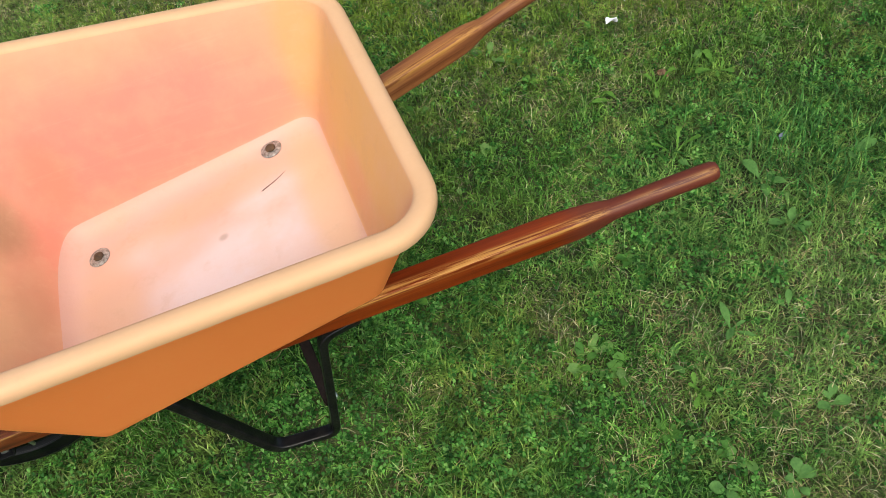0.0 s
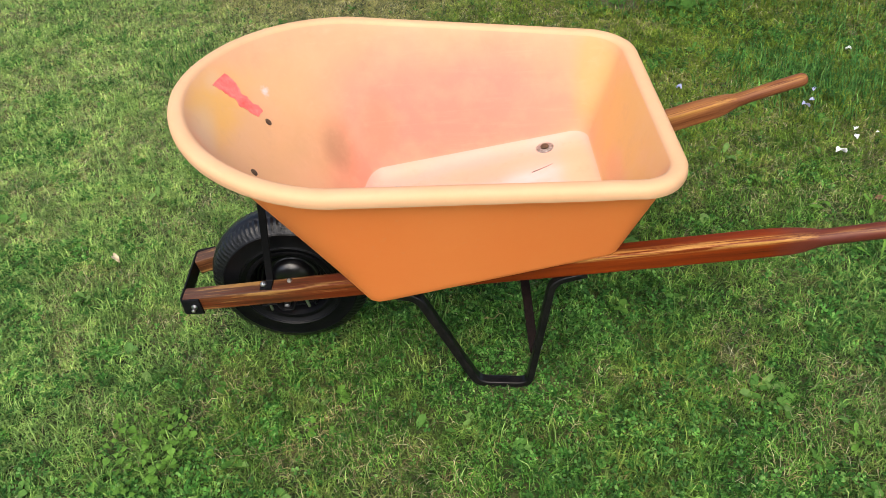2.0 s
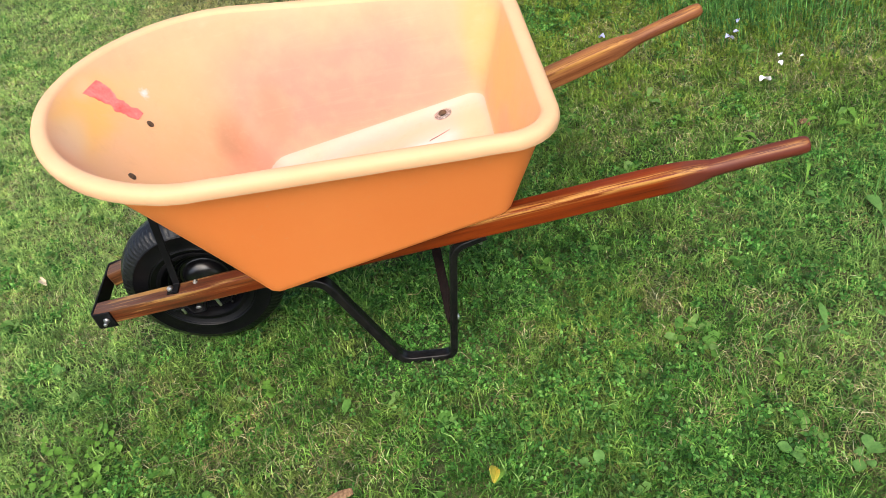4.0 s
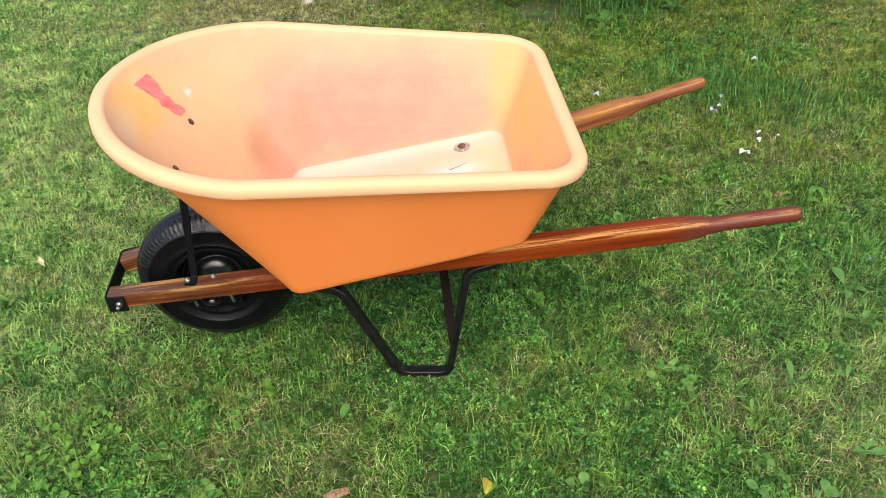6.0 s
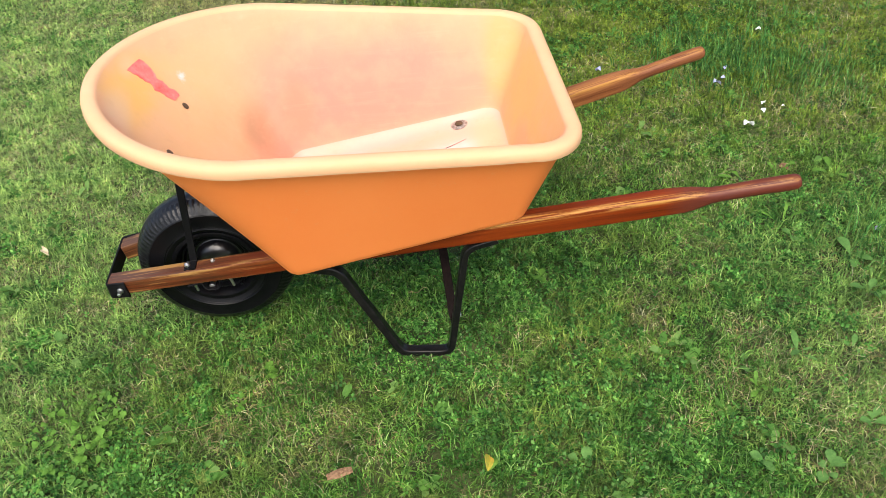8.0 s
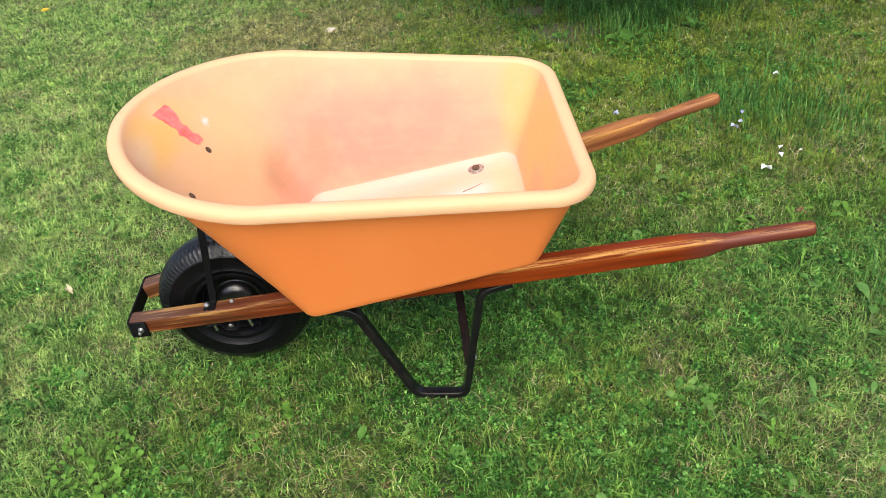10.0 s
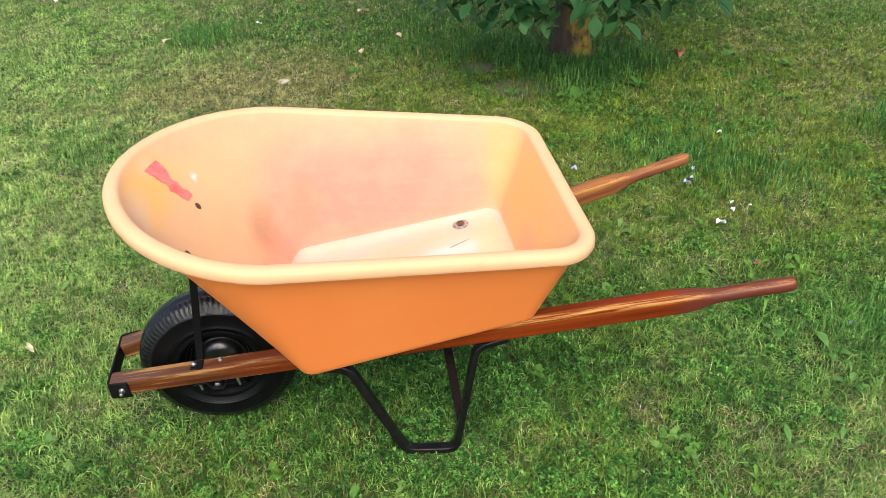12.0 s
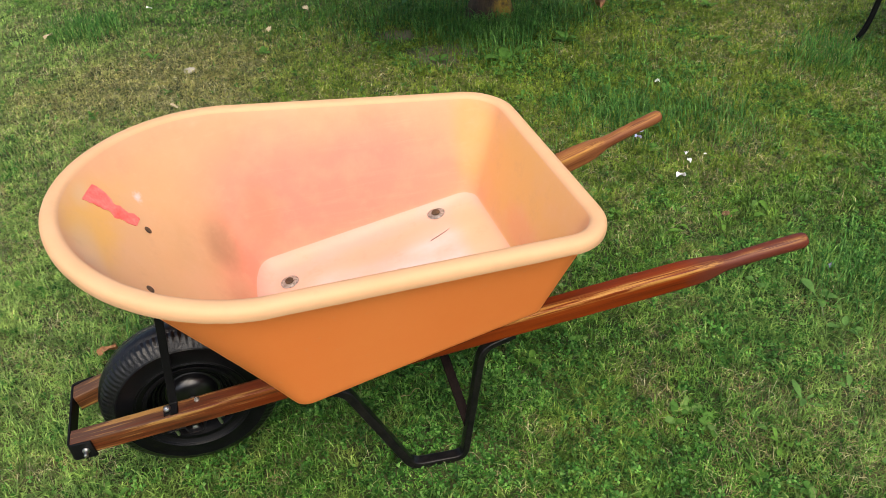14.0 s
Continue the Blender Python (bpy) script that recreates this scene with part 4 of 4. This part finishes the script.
k = rng.rand(len(x)) < np.clip((0.60 - d) * 2.6, 0.04, 1)
x, y = x[k], y[k]
n = len(x)
mesh_of("clover", *leaflets(rng, x, y, rng.uniform(0.005, 0.011, n), 4, rng.uniform(0.012, 0.036, n)), M_CLOVER, "clover farther out on the lawn", "clover")


def broad_leaves(rng, x, y, length, wide, rise):
    """Single oval leaves, folded along the midrib, each its own island."""
    n = len(x)
    a = rng.uniform(0, 2 * np.pi, n)
    c, s = np.cos(a), np.sin(a)
    z0 = swell(x, y) + 0.006
    shape = ((0, 0, 0), (0.32, -0.42, 0.10), (0.72, -0.46, 0.10), (1.0, 0, 0), (0.72, 0.46, 0.10), (0.32, 0.42, 0.10), (0.5, 0, -0.04))
    v = np.empty((n, 7, 3))
    for k, (u, w, h) in enumerate(shape):
        v[:, k, 0], v[:, k, 1] = x + c * u * length - s * w * wide, y + s * u * length + c * w * wide
        v[:, k, 2] = z0 + h * wide + length * rise * (u - 0.55 * u * u)
    base = (np.arange(n) * 7)[:, None]
    idx = (base + np.array([0, 6, 2, 1, 6, 3, 2, 0, 5, 4, 6, 6, 4, 3])).ravel()
    return v.reshape(-1, 3), idx, np.tile([4, 3, 4, 3], n)


# low rosettes of small broad-leaved weeds all through the lawn
cx, cy = strewn(rng, 95)
k = (rng.rand(len(cx)) < np.clip(1.0 - dryness(cx, cy), 0.15, 0.9)) & (trodden(cx, cy) > 0.98)
cx, cy = cx[k], cy[k]
m = rng.randint(3, 8, len(cx))
size = np.repeat(rng.gamma(4, 0.0060, len(cx)).clip(0.008, 0.034), m)
x, y = np.repeat(cx, m) + rng.normal(0, 0.010, m.sum()), np.repeat(cy, m) + rng.normal(0, 0.010, m.sum())
n = len(x)
length = size * rng.uniform(0.6, 1.2, n)
mesh_of("lawn_weeds", *broad_leaves(rng, x, y, length, length * rng.uniform(0.38, 0.75, n), rng.uniform(0.4, 1.4, n)), M_WEED, "small broad-leaved weeds scattered through the lawn", "weeds")

# ---- paving beyond the lawn's far corner ----
bm = bmesh.new()
bmesh.ops.create_cube(bm, size=1, matrix=Matrix.Translation((-4.0, 4.0, 0.0)) @ Matrix.Diagonal((4.0, 40, 0.06, 1)))
bmesh.ops.bevel(bm, geom=bm.edges[:], offset=0.008, segments=2, affect="EDGES")
tagged(part("pavement", bm, M_PAVE), "pale grey concrete path beside the lawn", "path", kind="structure")


# ---- plants that stand out from the lawn ----
def leaf_blade(bm, base, way, length, wide, lift, curl, notch=0.0):
    """One broad leaf with a folded midrib, from its foot outward; notch: how toothed its edge is."""
    way = Vector(way).normalized()
    side = way.cross(Vector((0, 0, 1))).normalized()
    if notch:
        outline = [(0.0, 0.08), (0.15, 0.2), (0.25, 0.45), (0.32, 0.25), (0.42, 0.62), (0.5, 0.4), (0.62, 0.9), (0.7, 0.65), (0.82, 0.95), (0.93, 0.6), (1.0, 0.05)]
    else:
        outline = [(0.0, 0.10), (0.18, 0.22), (0.35, 0.62), (0.5, 0.92), (0.65, 1.0), (0.8, 0.82), (0.92, 0.45), (1.0, 0.05)]
    rows = []
    for f, w in outline:
        z = lift * f * length - curl * length * f * f
        c = Vector(base) + way * f * length * (1 - 0.25 * lift) + Vector((0, 0, z))
        s = side * w * wide / 2
        rows.append((bm.verts.new(c - s + Vector((0, 0, w * wide * 0.16))), bm.verts.new(c), bm.verts.new(c + s + Vector((0, 0, w * wide * 0.16)))))
    for a, b in zip(rows, rows[1:]):
        bm.faces.new((a[0], a[1], b[1], b[0]))
        bm.faces.new((a[1], a[2], b[2], b[1]))


def make_weed(name, x, y, seed, count, length, wide, lift, mat, label, notch=0.0, category="weed", loose=0.0):
    random.seed(seed)
    top = thing(name, pose(x, y, float(swell(np.array(x), np.array(y)))), label, category, "weeds in the lawn")
    turn = random.uniform(0, 6.28)
    for k in range(count):
        bm = bmesh.new()
        a = turn + k * 2.4 + random.uniform(-0.3, 0.3)
        f = random.uniform(0.4, 1.1)
        up = lift * random.uniform(0.5, 1.3)
        foot = (random.gauss(0, loose), random.gauss(0, loose), 0.006 + random.uniform(0.2, 1.1) * loose)
        leaf_blade(bm, foot, (math.cos(a), math.sin(a), 0), length * f, wide * f, up, up * random.uniform(0.3, 0.8), notch)
        part("leaf", bm, mat, top)
    return top


# x, y, how many leaves, their length and width, how upright, toothed or not, material
PALE_LEAVES, GREEN_LEAVES, TOOTHED = "pale green broad-leaved plantain in the grass", "green broadleaf weed in the grass", "yellow-green dandelion leaves standing in the grass"
for s, (x, y, count, length, wide, lift, notch, mat, label) in enumerate((
    (1.548, -0.335, 5, 0.065, 0.015, 0.6, 0, "pale", PALE_LEAVES),
    (1.410, -0.337, 3, 0.055, 0.018, 0.5, 0, "pale", PALE_LEAVES),
    (1.330, -0.465, 3, 0.050, 0.024, 0.7, 0, "green", GREEN_LEAVES),
    (1.420, -0.420, 5, 0.052, 0.014, 1.1, 1, "lime", TOOTHED),
    (1.365, -0.610, 7, 0.040, 0.024, 0.7, 0, "pale", PALE_LEAVES),
    (1.475, -0.640, 6, 0.045, 0.026, 0.8, 0, "pale", PALE_LEAVES),
    (1.510, -0.520, 6, 0.030, 0.012, 0.8, 0, "green", GREEN_LEAVES),
    (1.683, -0.333, 3, 0.050, 0.018, 0.5, 0, "pale", PALE_LEAVES),
    (1.620, -0.540, 5, 0.045, 0.022, 0.7, 0, "pale", PALE_LEAVES),
    (1.003, -0.563, 4, 0.040, 0.022, 0.7, 0, "pale", PALE_LEAVES),
    (1.677, 0.362, 3, 0.070, 0.022, 0.5, 0, "lime", GREEN_LEAVES),
    (1.778, 0.350, 4, 0.075, 0.016, 1.3, 1, "lime", TOOTHED),
    (1.700, 0.140, 5, 0.080, 0.016, 1.2, 1, "lime", TOOTHED),
    (1.712, 0.079, 4, 0.055, 0.030, 0.5, 0, "pale", PALE_LEAVES),
    (1.820, -0.030, 5, 0.070, 0.028, 0.6, 0, "pale", PALE_LEAVES),
    (1.940, 0.332, 5, 0.070, 0.022, 0.8, 1, "lime", TOOTHED),
    (1.800, -0.160, 5, 0.060, 0.024, 0.6, 0, "pale", PALE_LEAVES),
    (1.010, 0.020, 5, 0.050, 0.022, 0.8, 0, "lime", GREEN_LEAVES),
    (2.050, -0.060, 5, 0.070, 0.026, 0.7, 0, "pale", PALE_LEAVES),
    (-0.252, -0.024, 4, 0.035, 0.022, 0.6, 0, "pale", PALE_LEAVES),
    (1.519, 0.533, 4, 0.040, 0.022, 0.7, 0, "lime", GREEN_LEAVES),
)):
    make_weed("weed", x, y, 40 + s, count, length, wide, lift, {"pale": M_PLANTAIN, "green": M_WEED, "lime": M_LIME}[mat], label, notch, loose=0.006)
for s, (x, y, count, length) in enumerate(((0.326, -0.217, 4, 0.055), (0.257, -0.305, 3, 0.045), (-0.126, -0.344, 12, 0.05), (-0.075, -0.285, 11, 0.045), (-0.17, -0.37, 11, 0.05), (-0.19, -0.30, 10, 0.045), (-0.09, -0.41, 11, 0.05), (-0.03, -0.34, 10, 0.045), (-0.14, -0.45, 11, 0.045), (-0.11, -0.27, 9, 0.04), (-0.05, -0.38, 10, 0.045))):
    make_weed("weed", x, y, 80 + s, count + 5, length * 0.5, length * 0.40, 0.9, M_LIME, "bright yellow-green broadleaf weed in the grass", loose=0.032 if x < 0 else 0.014)
for s, (x, y, length) in enumerate(((1.60, 1.75, 0.10), (1.68, 1.80, 0.08), (0.14, 2.45, 0.05), (2.15, 2.16, 0.08), (1.35, 1.88, 0.06), (0.62, 2.3, 0.06), (2.75, 1.95, 0.07), (1.95, 1.85, 0.07))):
    make_weed("weed", x, y, 120 + s, 8, length, length * 0.45, 0.9, M_WEED, "green broadleaf weed near the tree")


# ---- the tree ----
def limb(points, radii, seg=12, rough=0.0):
    bm = bmesh.new()
    pts = [Vector(p) for p in points]
    loops = []
    for k, (p, r) in enumerate(zip(pts, radii)):
        way = (pts[min(k + 1, len(pts) - 1)] - pts[max(k - 1, 0)]).normalized()
        s = way.cross(Vector((0.3, 1, 0.1))).normalized()
        u = way.cross(s)
        loops.append([p + (s * math.cos(2 * math.pi * j / seg) + u * math.sin(2 * math.pi * j / seg)) * r * (1 + rough * noise.noise(Vector((j * 0.9, k * 0.6, 3)))) for j in range(seg)])
    skin(bm, loops, True, True, True)
    bmesh.ops.recalc_face_normals(bm, faces=bm.faces)
    return bm


TX, TY = 1.73, 2.27
tree = thing("tree", pose(TX, TY, 0), "small leafy tree with a lichened trunk and low drooping branches", "tree")
part("trunk", limb([(0, 0, -0.05), (0, 0, 0.02), (0.005, 0, 0.12), (0.0, 0.01, 0.35), (-0.02, 0.02, 0.7), (0.0, 0.0, 1.1), (0.05, 0.03, 1.7)], (0.140, 0.118, 0.090, 0.078, 0.072, 0.065, 0.05), 20, 0.3), M_BARK, tree, "brown trunk patched with yellow lichen")
random.seed(77)
limbs = []
for k in range(11):
    a = 2 * math.pi * k / 11 + random.uniform(-0.2, 0.2)
    z0 = random.uniform(0.6, 1.6)
    r = random.uniform(0.7, 1.25)
    rise = random.uniform(0.3, 1.0)
    pts = [Vector((math.cos(a) * r * f, math.sin(a) * r * f, z0 + rise * f - 0.25 * f * f)) for f in (0.02, 0.3, 0.6, 0.85, 1.0)]
    limbs.append((pts, 0.03))
# the low sprays that hang before the trunk
for ex, ey, ez in ((-0.42, -0.45, 0.37), (-0.28, -0.40, 0.33), (-0.62, -0.42, 0.42), (0.02, -0.60, 0.41), (0.14, -0.48, 0.36), (-0.10, -0.52, 0.42), (0.40, -0.38, 0.40), (-0.58, -0.20, 0.36), (-0.20, -0.20, 0.34), (0.20, -0.25, 0.36)):
    limbs.append(([Vector((0, 0, 0.75)), Vector((ex * 0.35, ey * 0.35, 0.80)), Vector((ex * 0.7, ey * 0.7, 0.68)), Vector((ex * 0.92, ey * 0.92, ez + 0.12)), Vector((ex, ey, ez + 0.03))], 0.013))
for pts, r in limbs:
    part("branch", limb(pts, [r, r * 0.75, r * 0.5, r * 0.3, r * 0.15], 8), M_BARK, tree)


def crown_leaves():
    bm = bmesh.new()
    random.seed(78)

    def one(at, way, length):
        leaf_blade(bm, at, way, length, length * random.uniform(0.58, 0.74), -0.55 * random.uniform(0.2, 1.4), random.uniform(0.1, 0.5))

    for pts, r in limbs:
        low = r < 0.02
        for k in range(42 if low else 230):
            f = random.uniform(0.55 if low else 0.3, 1.0) * 3.999
            i = int(f)
            p = pts[i].lerp(pts[i + 1], f - i)
            spread = 0.085 if low else 0.30
            p = p + Vector((random.gauss(0, spread), random.gauss(0, spread), random.gauss(0, spread * 0.5) if not low else random.uniform(-0.035, 0.07)))
            if not low:
                p.z = max(p.z, 0.62 + 0.35 * max(0.0, (p - Vector((0, 0, p.z))).length - 0.4))
            a = random.uniform(0, 6.28)
            one(p, (math.cos(a), math.sin(a), 0), random.uniform(0.052, 0.088))
    return part("crown", bm, M_CROWN, tree, "dark green oval leaves")


crown_leaves()


# ---- fallen and lost small things ----
def crumpled(name, x, y, length, wide, mat, label, category, seed, turn=0.0, lift=0.010, curl=0.4, group=""):
    """A leaf or petal lying loosely on the grass, with thickness, cupped and twisted."""
    random.seed(seed)
    bm = bmesh.new()
    n, w = 9, 5
    rows = []
    for i in range(n):
        f = i / (n - 1)
        half = wide / 2 * max(0.12, math.sin(math.pi * (0.08 + 0.88 * f)) ** 0.7) * random.uniform(0.88, 1.1)
        row = []
        for j in range(w):
            s = 2 * j / (w - 1) - 1
            z = curl * wide * (s * s * 0.5 + 0.35 * math.sin(f * 5 + s)) + random.uniform(-0.06, 0.06) * wide
            row.append(bm.verts.new(((f - 0.5) * length, s * half, z)))
        rows.append(row)
    for a, b in zip(rows, rows[1:]):
        for j in range(w - 1):
            bm.faces.new((a[j], a[j + 1], b[j + 1], b[j]))
    bmesh.ops.recalc_face_normals(bm, faces=bm.faces)
    bmesh.ops.solidify(bm, geom=bm.faces[:], thickness=0.0008)
    low = min(v.co.z for v in bm.verts)
    bmesh.ops.translate(bm, vec=(0, 0, -low), verts=bm.verts)
    ob = part(name, bm, mat)
    ob.matrix_world = pose(x, y, float(swell(np.array(x), np.array(y))) + lift, random.uniform(-14, 14), random.uniform(-14, 14), turn)
    return tagged(ob, label, category, group)


for s, (x, y, size) in enumerate(((1.797, 0.622, 0.046), (1.893, 0.745, 0.028), (1.875, 0.700, 0.028), (2.09, 1.29, 0.030), (1.95, 0.72, 0.012))):
    crumpled("fallen_petal", x, y, size * 0.75, size * 0.55, M_PETAL, "crumpled white petal fallen on the grass", "petal", 200 + s, 40 * s, 0.022, 0.7, "fallen petals")
for s, (x, y, size) in enumerate(((1.794, 0.910, 0.030), (1.861, 1.015, 0.022), (1.416, 1.090, 0.028), (1.83, 0.95, 0.016))):
    crumpled("fallen_petal", x, y, size, size * 0.7, M_BLUE, "bluish lilac petal fallen on the grass", "petal", 230 + s, 55 * s, 0.022, 0.7, "fallen petals")
crumpled("fallen_petal", 1.934, 0.055, 0.022, 0.014, M_SLATE, "withered blue-grey petal fallen on the grass", "petal", 236, 30, 0.022, 0.7, "fallen petals")
crumpled("fallen_leaf", -0.383, 0.343, 0.044, 0.018, M_PALE, "curled pale dry leaf with a brown tip", "leaf", 250, -50, 0.022, 0.8)
crumpled("fallen_leaf", -0.025, 0.425, 0.050, 0.030, M_DEAD, "orange-brown dead leaf behind the wheel", "leaf", 253, 20, 0.020, 0.8)
crumpled("fallen_leaf", 2.236, 2.10, 0.085, 0.055, M_DEAD, "curled rust-brown dead leaf", "leaf", 254, 70, 0.025, 1.0)
crumpled("fallen_leaf", 2.49, 2.08, 0.095, 0.06, M_PLANTAIN, "pale green leaf lying on the lawn", "leaf", 255, 25, 0.030, 0.5)
crumpled("fallen_leaf", 0.207, 1.845, 0.048, 0.016, M_PALE, "pale dry leaf lying on the lawn", "leaf", 256, -55, 0.030, 0.5)
crumpled("fallen_leaf", 1.808, 0.374, 0.034, 0.018, M_CHIP, "reddish dead leaf among the weeds", "leaf", 257, 110, 0.02, 0.7)
crumpled("fallen_leaf", 0.74, 3.20, 0.07, 0.035, M_PALE, "pale dry leaf on the far lawn", "leaf", 258, 15, 0.03, 0.5)
crumpled("fallen_leaf", -1.12, 3.80, 0.07, 0.04, M_PETAL, "white scrap on the far lawn", "scrap", 259, 15, 0.03, 0.5)


for s, (x, y, size) in enumerate(((0.135, 3.092, 0.030), (-0.347, 2.891, 0.050), (0.688, 2.52, 0.045), (0.901, 2.729, 0.045), (-1.244, 3.80, 0.060))):
    crumpled("fallen_leaf", x, y, size, size * 0.6, M_PALE if s else M_PETAL, "small pale dry leaf on the far lawn", "leaf", 270 + s, 37 * s, 0.03, 0.5)


def folded_leaf(x, y, turn):
    """A broad leaf folded along its midrib and standing on its fold: green without, yellow within."""
    bm = bmesh.new()
    rows = []
    for k in range(9):
        f = k / 8
        w = 0.021 * math.sin(math.pi * (0.06 + 0.90 * f)) ** 0.8
        z = 0.003 * math.sin(f * 4)
        u = (f - 0.5) * 0.040
        rows.append([bm.verts.new(p) for p in ((u, -w * 0.95, z + w * 0.35), (u, -w * 0.5, z + w * 0.22), (u, 0, z), (u, w * 0.28, z + w * 0.50), (u, w * 0.42, z + w * 0.98))])
    for a, b in zip(rows, rows[1:]):
        for j in range(4):
            bm.faces.new((a[j], a[j + 1], b[j + 1], b[j])).material_index = 0 if j < 1 else 1
    bmesh.ops.recalc_face_normals(bm, faces=bm.faces)
    bmesh.ops.solidify(bm, geom=bm.faces[:], thickness=0.0008)
    ob = part("fallen_leaf", bm, (M_LIME, M_YELLOW))
    ob.matrix_world = pose(x, y, float(swell(np.array(x), np.array(y))) + 0.022, 0, 8, turn)
    return tagged(ob, "folded yellow and green leaf in the grass", "leaf")


folded_leaf(0.800, -0.548, 75)


def bark_chip(x, y, turn):
    bm = bmesh.new()
    random.seed(9)
    loops = []
    for k in range(9):
        f = k / 8
        r = 0.0065 * (0.6 + 0.5 * math.sin(math.pi * (0.12 + 0.76 * f)))
        loops.append([((f - 0.5) * 0.055, math.cos(2 * math.pi * j / 10) * r * 1.5 * random.uniform(0.85, 1.1), r * 0.6 + math.sin(2 * math.pi * j / 10) * r * 0.6 * random.uniform(0.8, 1.1)) for j in range(10)])
    skin(bm, loops, True, True, True)
    bmesh.ops.recalc_face_normals(bm, faces=bm.faces)
    ob = part("bark_chip", bm, M_CHIP)
    ob.matrix_world = pose(x, y, float(swell(np.array(x), np.array(y))) + 0.020, 4, -3, turn)
    return tagged(ob, "reddish-brown chip of bark on the clover", "bark chip")


bark_chip(0.486, -0.527, 12)


def stone(x, y, size, seed):
    bm = bmesh.new()
    bmesh.ops.create_icosphere(bm, subdivisions=3, radius=size)
    for v in bm.verts:
        v.co *= 1 + 0.25 * noise.noise(v.co / size * 1.2 + Vector((seed, 0, 0)))
        v.co.z *= 0.6
        v.co.x *= 1.35
    ob = part("stone", bm, M_STONE)
    ob.matrix_world = pose(x, y, size * 0.45, 5, 4, 20)
    return tagged(ob, "pale rounded stone on the dry grass", "stone")


stone(0.286, 2.245, 0.020, 1.0)


def straw(x0, y0, x1, y1, wide=0.0017):
    a, b = Vector((x0, y0, 0.03)), Vector((x1, y1, 0.026))
    side = (b - a).cross(Vector((0, 0, 1))).normalized()
    pts = [a.lerp(b, f) + side * 0.006 * math.sin(f * 6) + Vector((0, 0, 0.004 * math.sin(f * 9))) for f in (k / 12 for k in range(13))]
    m = sum(pts, Vector()) / len(pts)
    bm = limb([p - m for p in pts], [wide * 0.5 * (1 - 0.5 * k / 12) for k in range(13)], 6)
    ob = part("straw", bm, M_STRAW)
    ob.location = m
    return tagged(ob, "long bleached straw lying across the grass", "straw", "straws on the lawn")


straw(0.074, -0.374, 0.261, -0.355)
straw(0.06, -0.33, 0.13, -0.26)
straw(1.50, 0.235, 1.62, 0.275, 0.002)
straw(0.66, 0.0, 0.71, 0.008, 0.003)
straw(1.49, -0.70, 1.52, -0.80, 0.002)
straw(0.60, -0.40, 0.66, -0.36)

flower = thing("dandelion_flower", pose(-1.299, 2.849, 0.0), "single orange-yellow dandelion flower in the lawn", "flower")
part("stem", limb([(0, 0, -0.01), (0.004, 0, 0.02), (0.002, 0, 0.045)], (0.003, 0.003, 0.003), 8), M_WEED, flower)
bm = bmesh.new()
random.seed(3)
for k in range(46):
    a = k * 2.4
    r = 0.030 * math.sqrt((k + 6) / 52)
    leaf_blade(bm, (0, 0, 0.045), (math.cos(a), math.sin(a), 0), r, 0.009, 0.9 - 0.6 * k / 46, 0.3)
part("petals", bm, M_GOLD, flower, "orange-yellow petals")

# a dark scratch on the tray's floor, built as a thin raised line
a, b = Vector((0.792, 0.110, 0.0)), Vector((0.842, 0.128, 0.0))
pts = [a.lerp(b, f) + Vector((0.004 * math.sin(f * 3.1), 0, 0)) for f in (k / 10 for k in range(11))]
for p in pts:
    p.z = BASE_Z + 0.0075 + BASE_SLOPE * (p.x - 0.43)
m = sum(pts, Vector()) / len(pts)
ob = part("twig", limb([p - m for p in pts], [0.0009 * (1 - 0.07 * k) for k in range(11)], 6), M_SCRATCH)
ob.location = m
tagged(ob, "thin dark scratch on the tray's floor, built as a fine raised line", "twig")


# ---- the black metal garden chair at the lawn's edge ----
def garden_chair(x, y, turn):
    top = thing("garden_chair", pose(x, y, 0, 0, 0, turn), "black metal garden chair with curved legs on the lawn", "chair")
    for sx, sy in ((-1, -1), (1, -1), (-1, 1), (1, 1)):
        pts = [Vector((sx * (0.21 + o), sy * (0.20 + o), z)) for o, z in ((0.040, 0.004), (0.032, 0.02), (0.020, 0.06), (0.010, 0.12), (0.0, 0.22), (0.0, 0.34), (0.012, 0.425))]
        part("leg", limb(pts, [0.014, 0.013, 0.012, 0.012, 0.012, 0.012, 0.012], 10), M_BLACK, top)
    bm = bmesh.new()
    bmesh.ops.create_cube(bm, size=1, matrix=Matrix.Translation((0, 0, 0.435)) @ Matrix.Diagonal((0.48, 0.46, 0.022, 1)))
    bmesh.ops.bevel(bm, geom=bm.edges[:], offset=0.009, segments=2, affect="EDGES")
    part("seat", bm, M_BLACK, top)
    part("back_frame", sweep(bend([(0.21, 0.22, 0.43), (0.22, 0.30, 0.86), (-0.22, 0.30, 0.86), (-0.21, 0.22, 0.43)], 0.08, 8), (0, 1, 0), 0.022, 0.022, 0.9), M_BLACK, top)
    for k in range(5):
        xx = -0.14 + 0.07 * k
        part("back_rod", limb([(xx, 0.225, 0.44), (xx, 0.265, 0.65), (xx, 0.298, 0.855)], [0.006] * 3, 8), M_BLACK, top)
    return top


garden_chair(3.327, 1.095, 0)
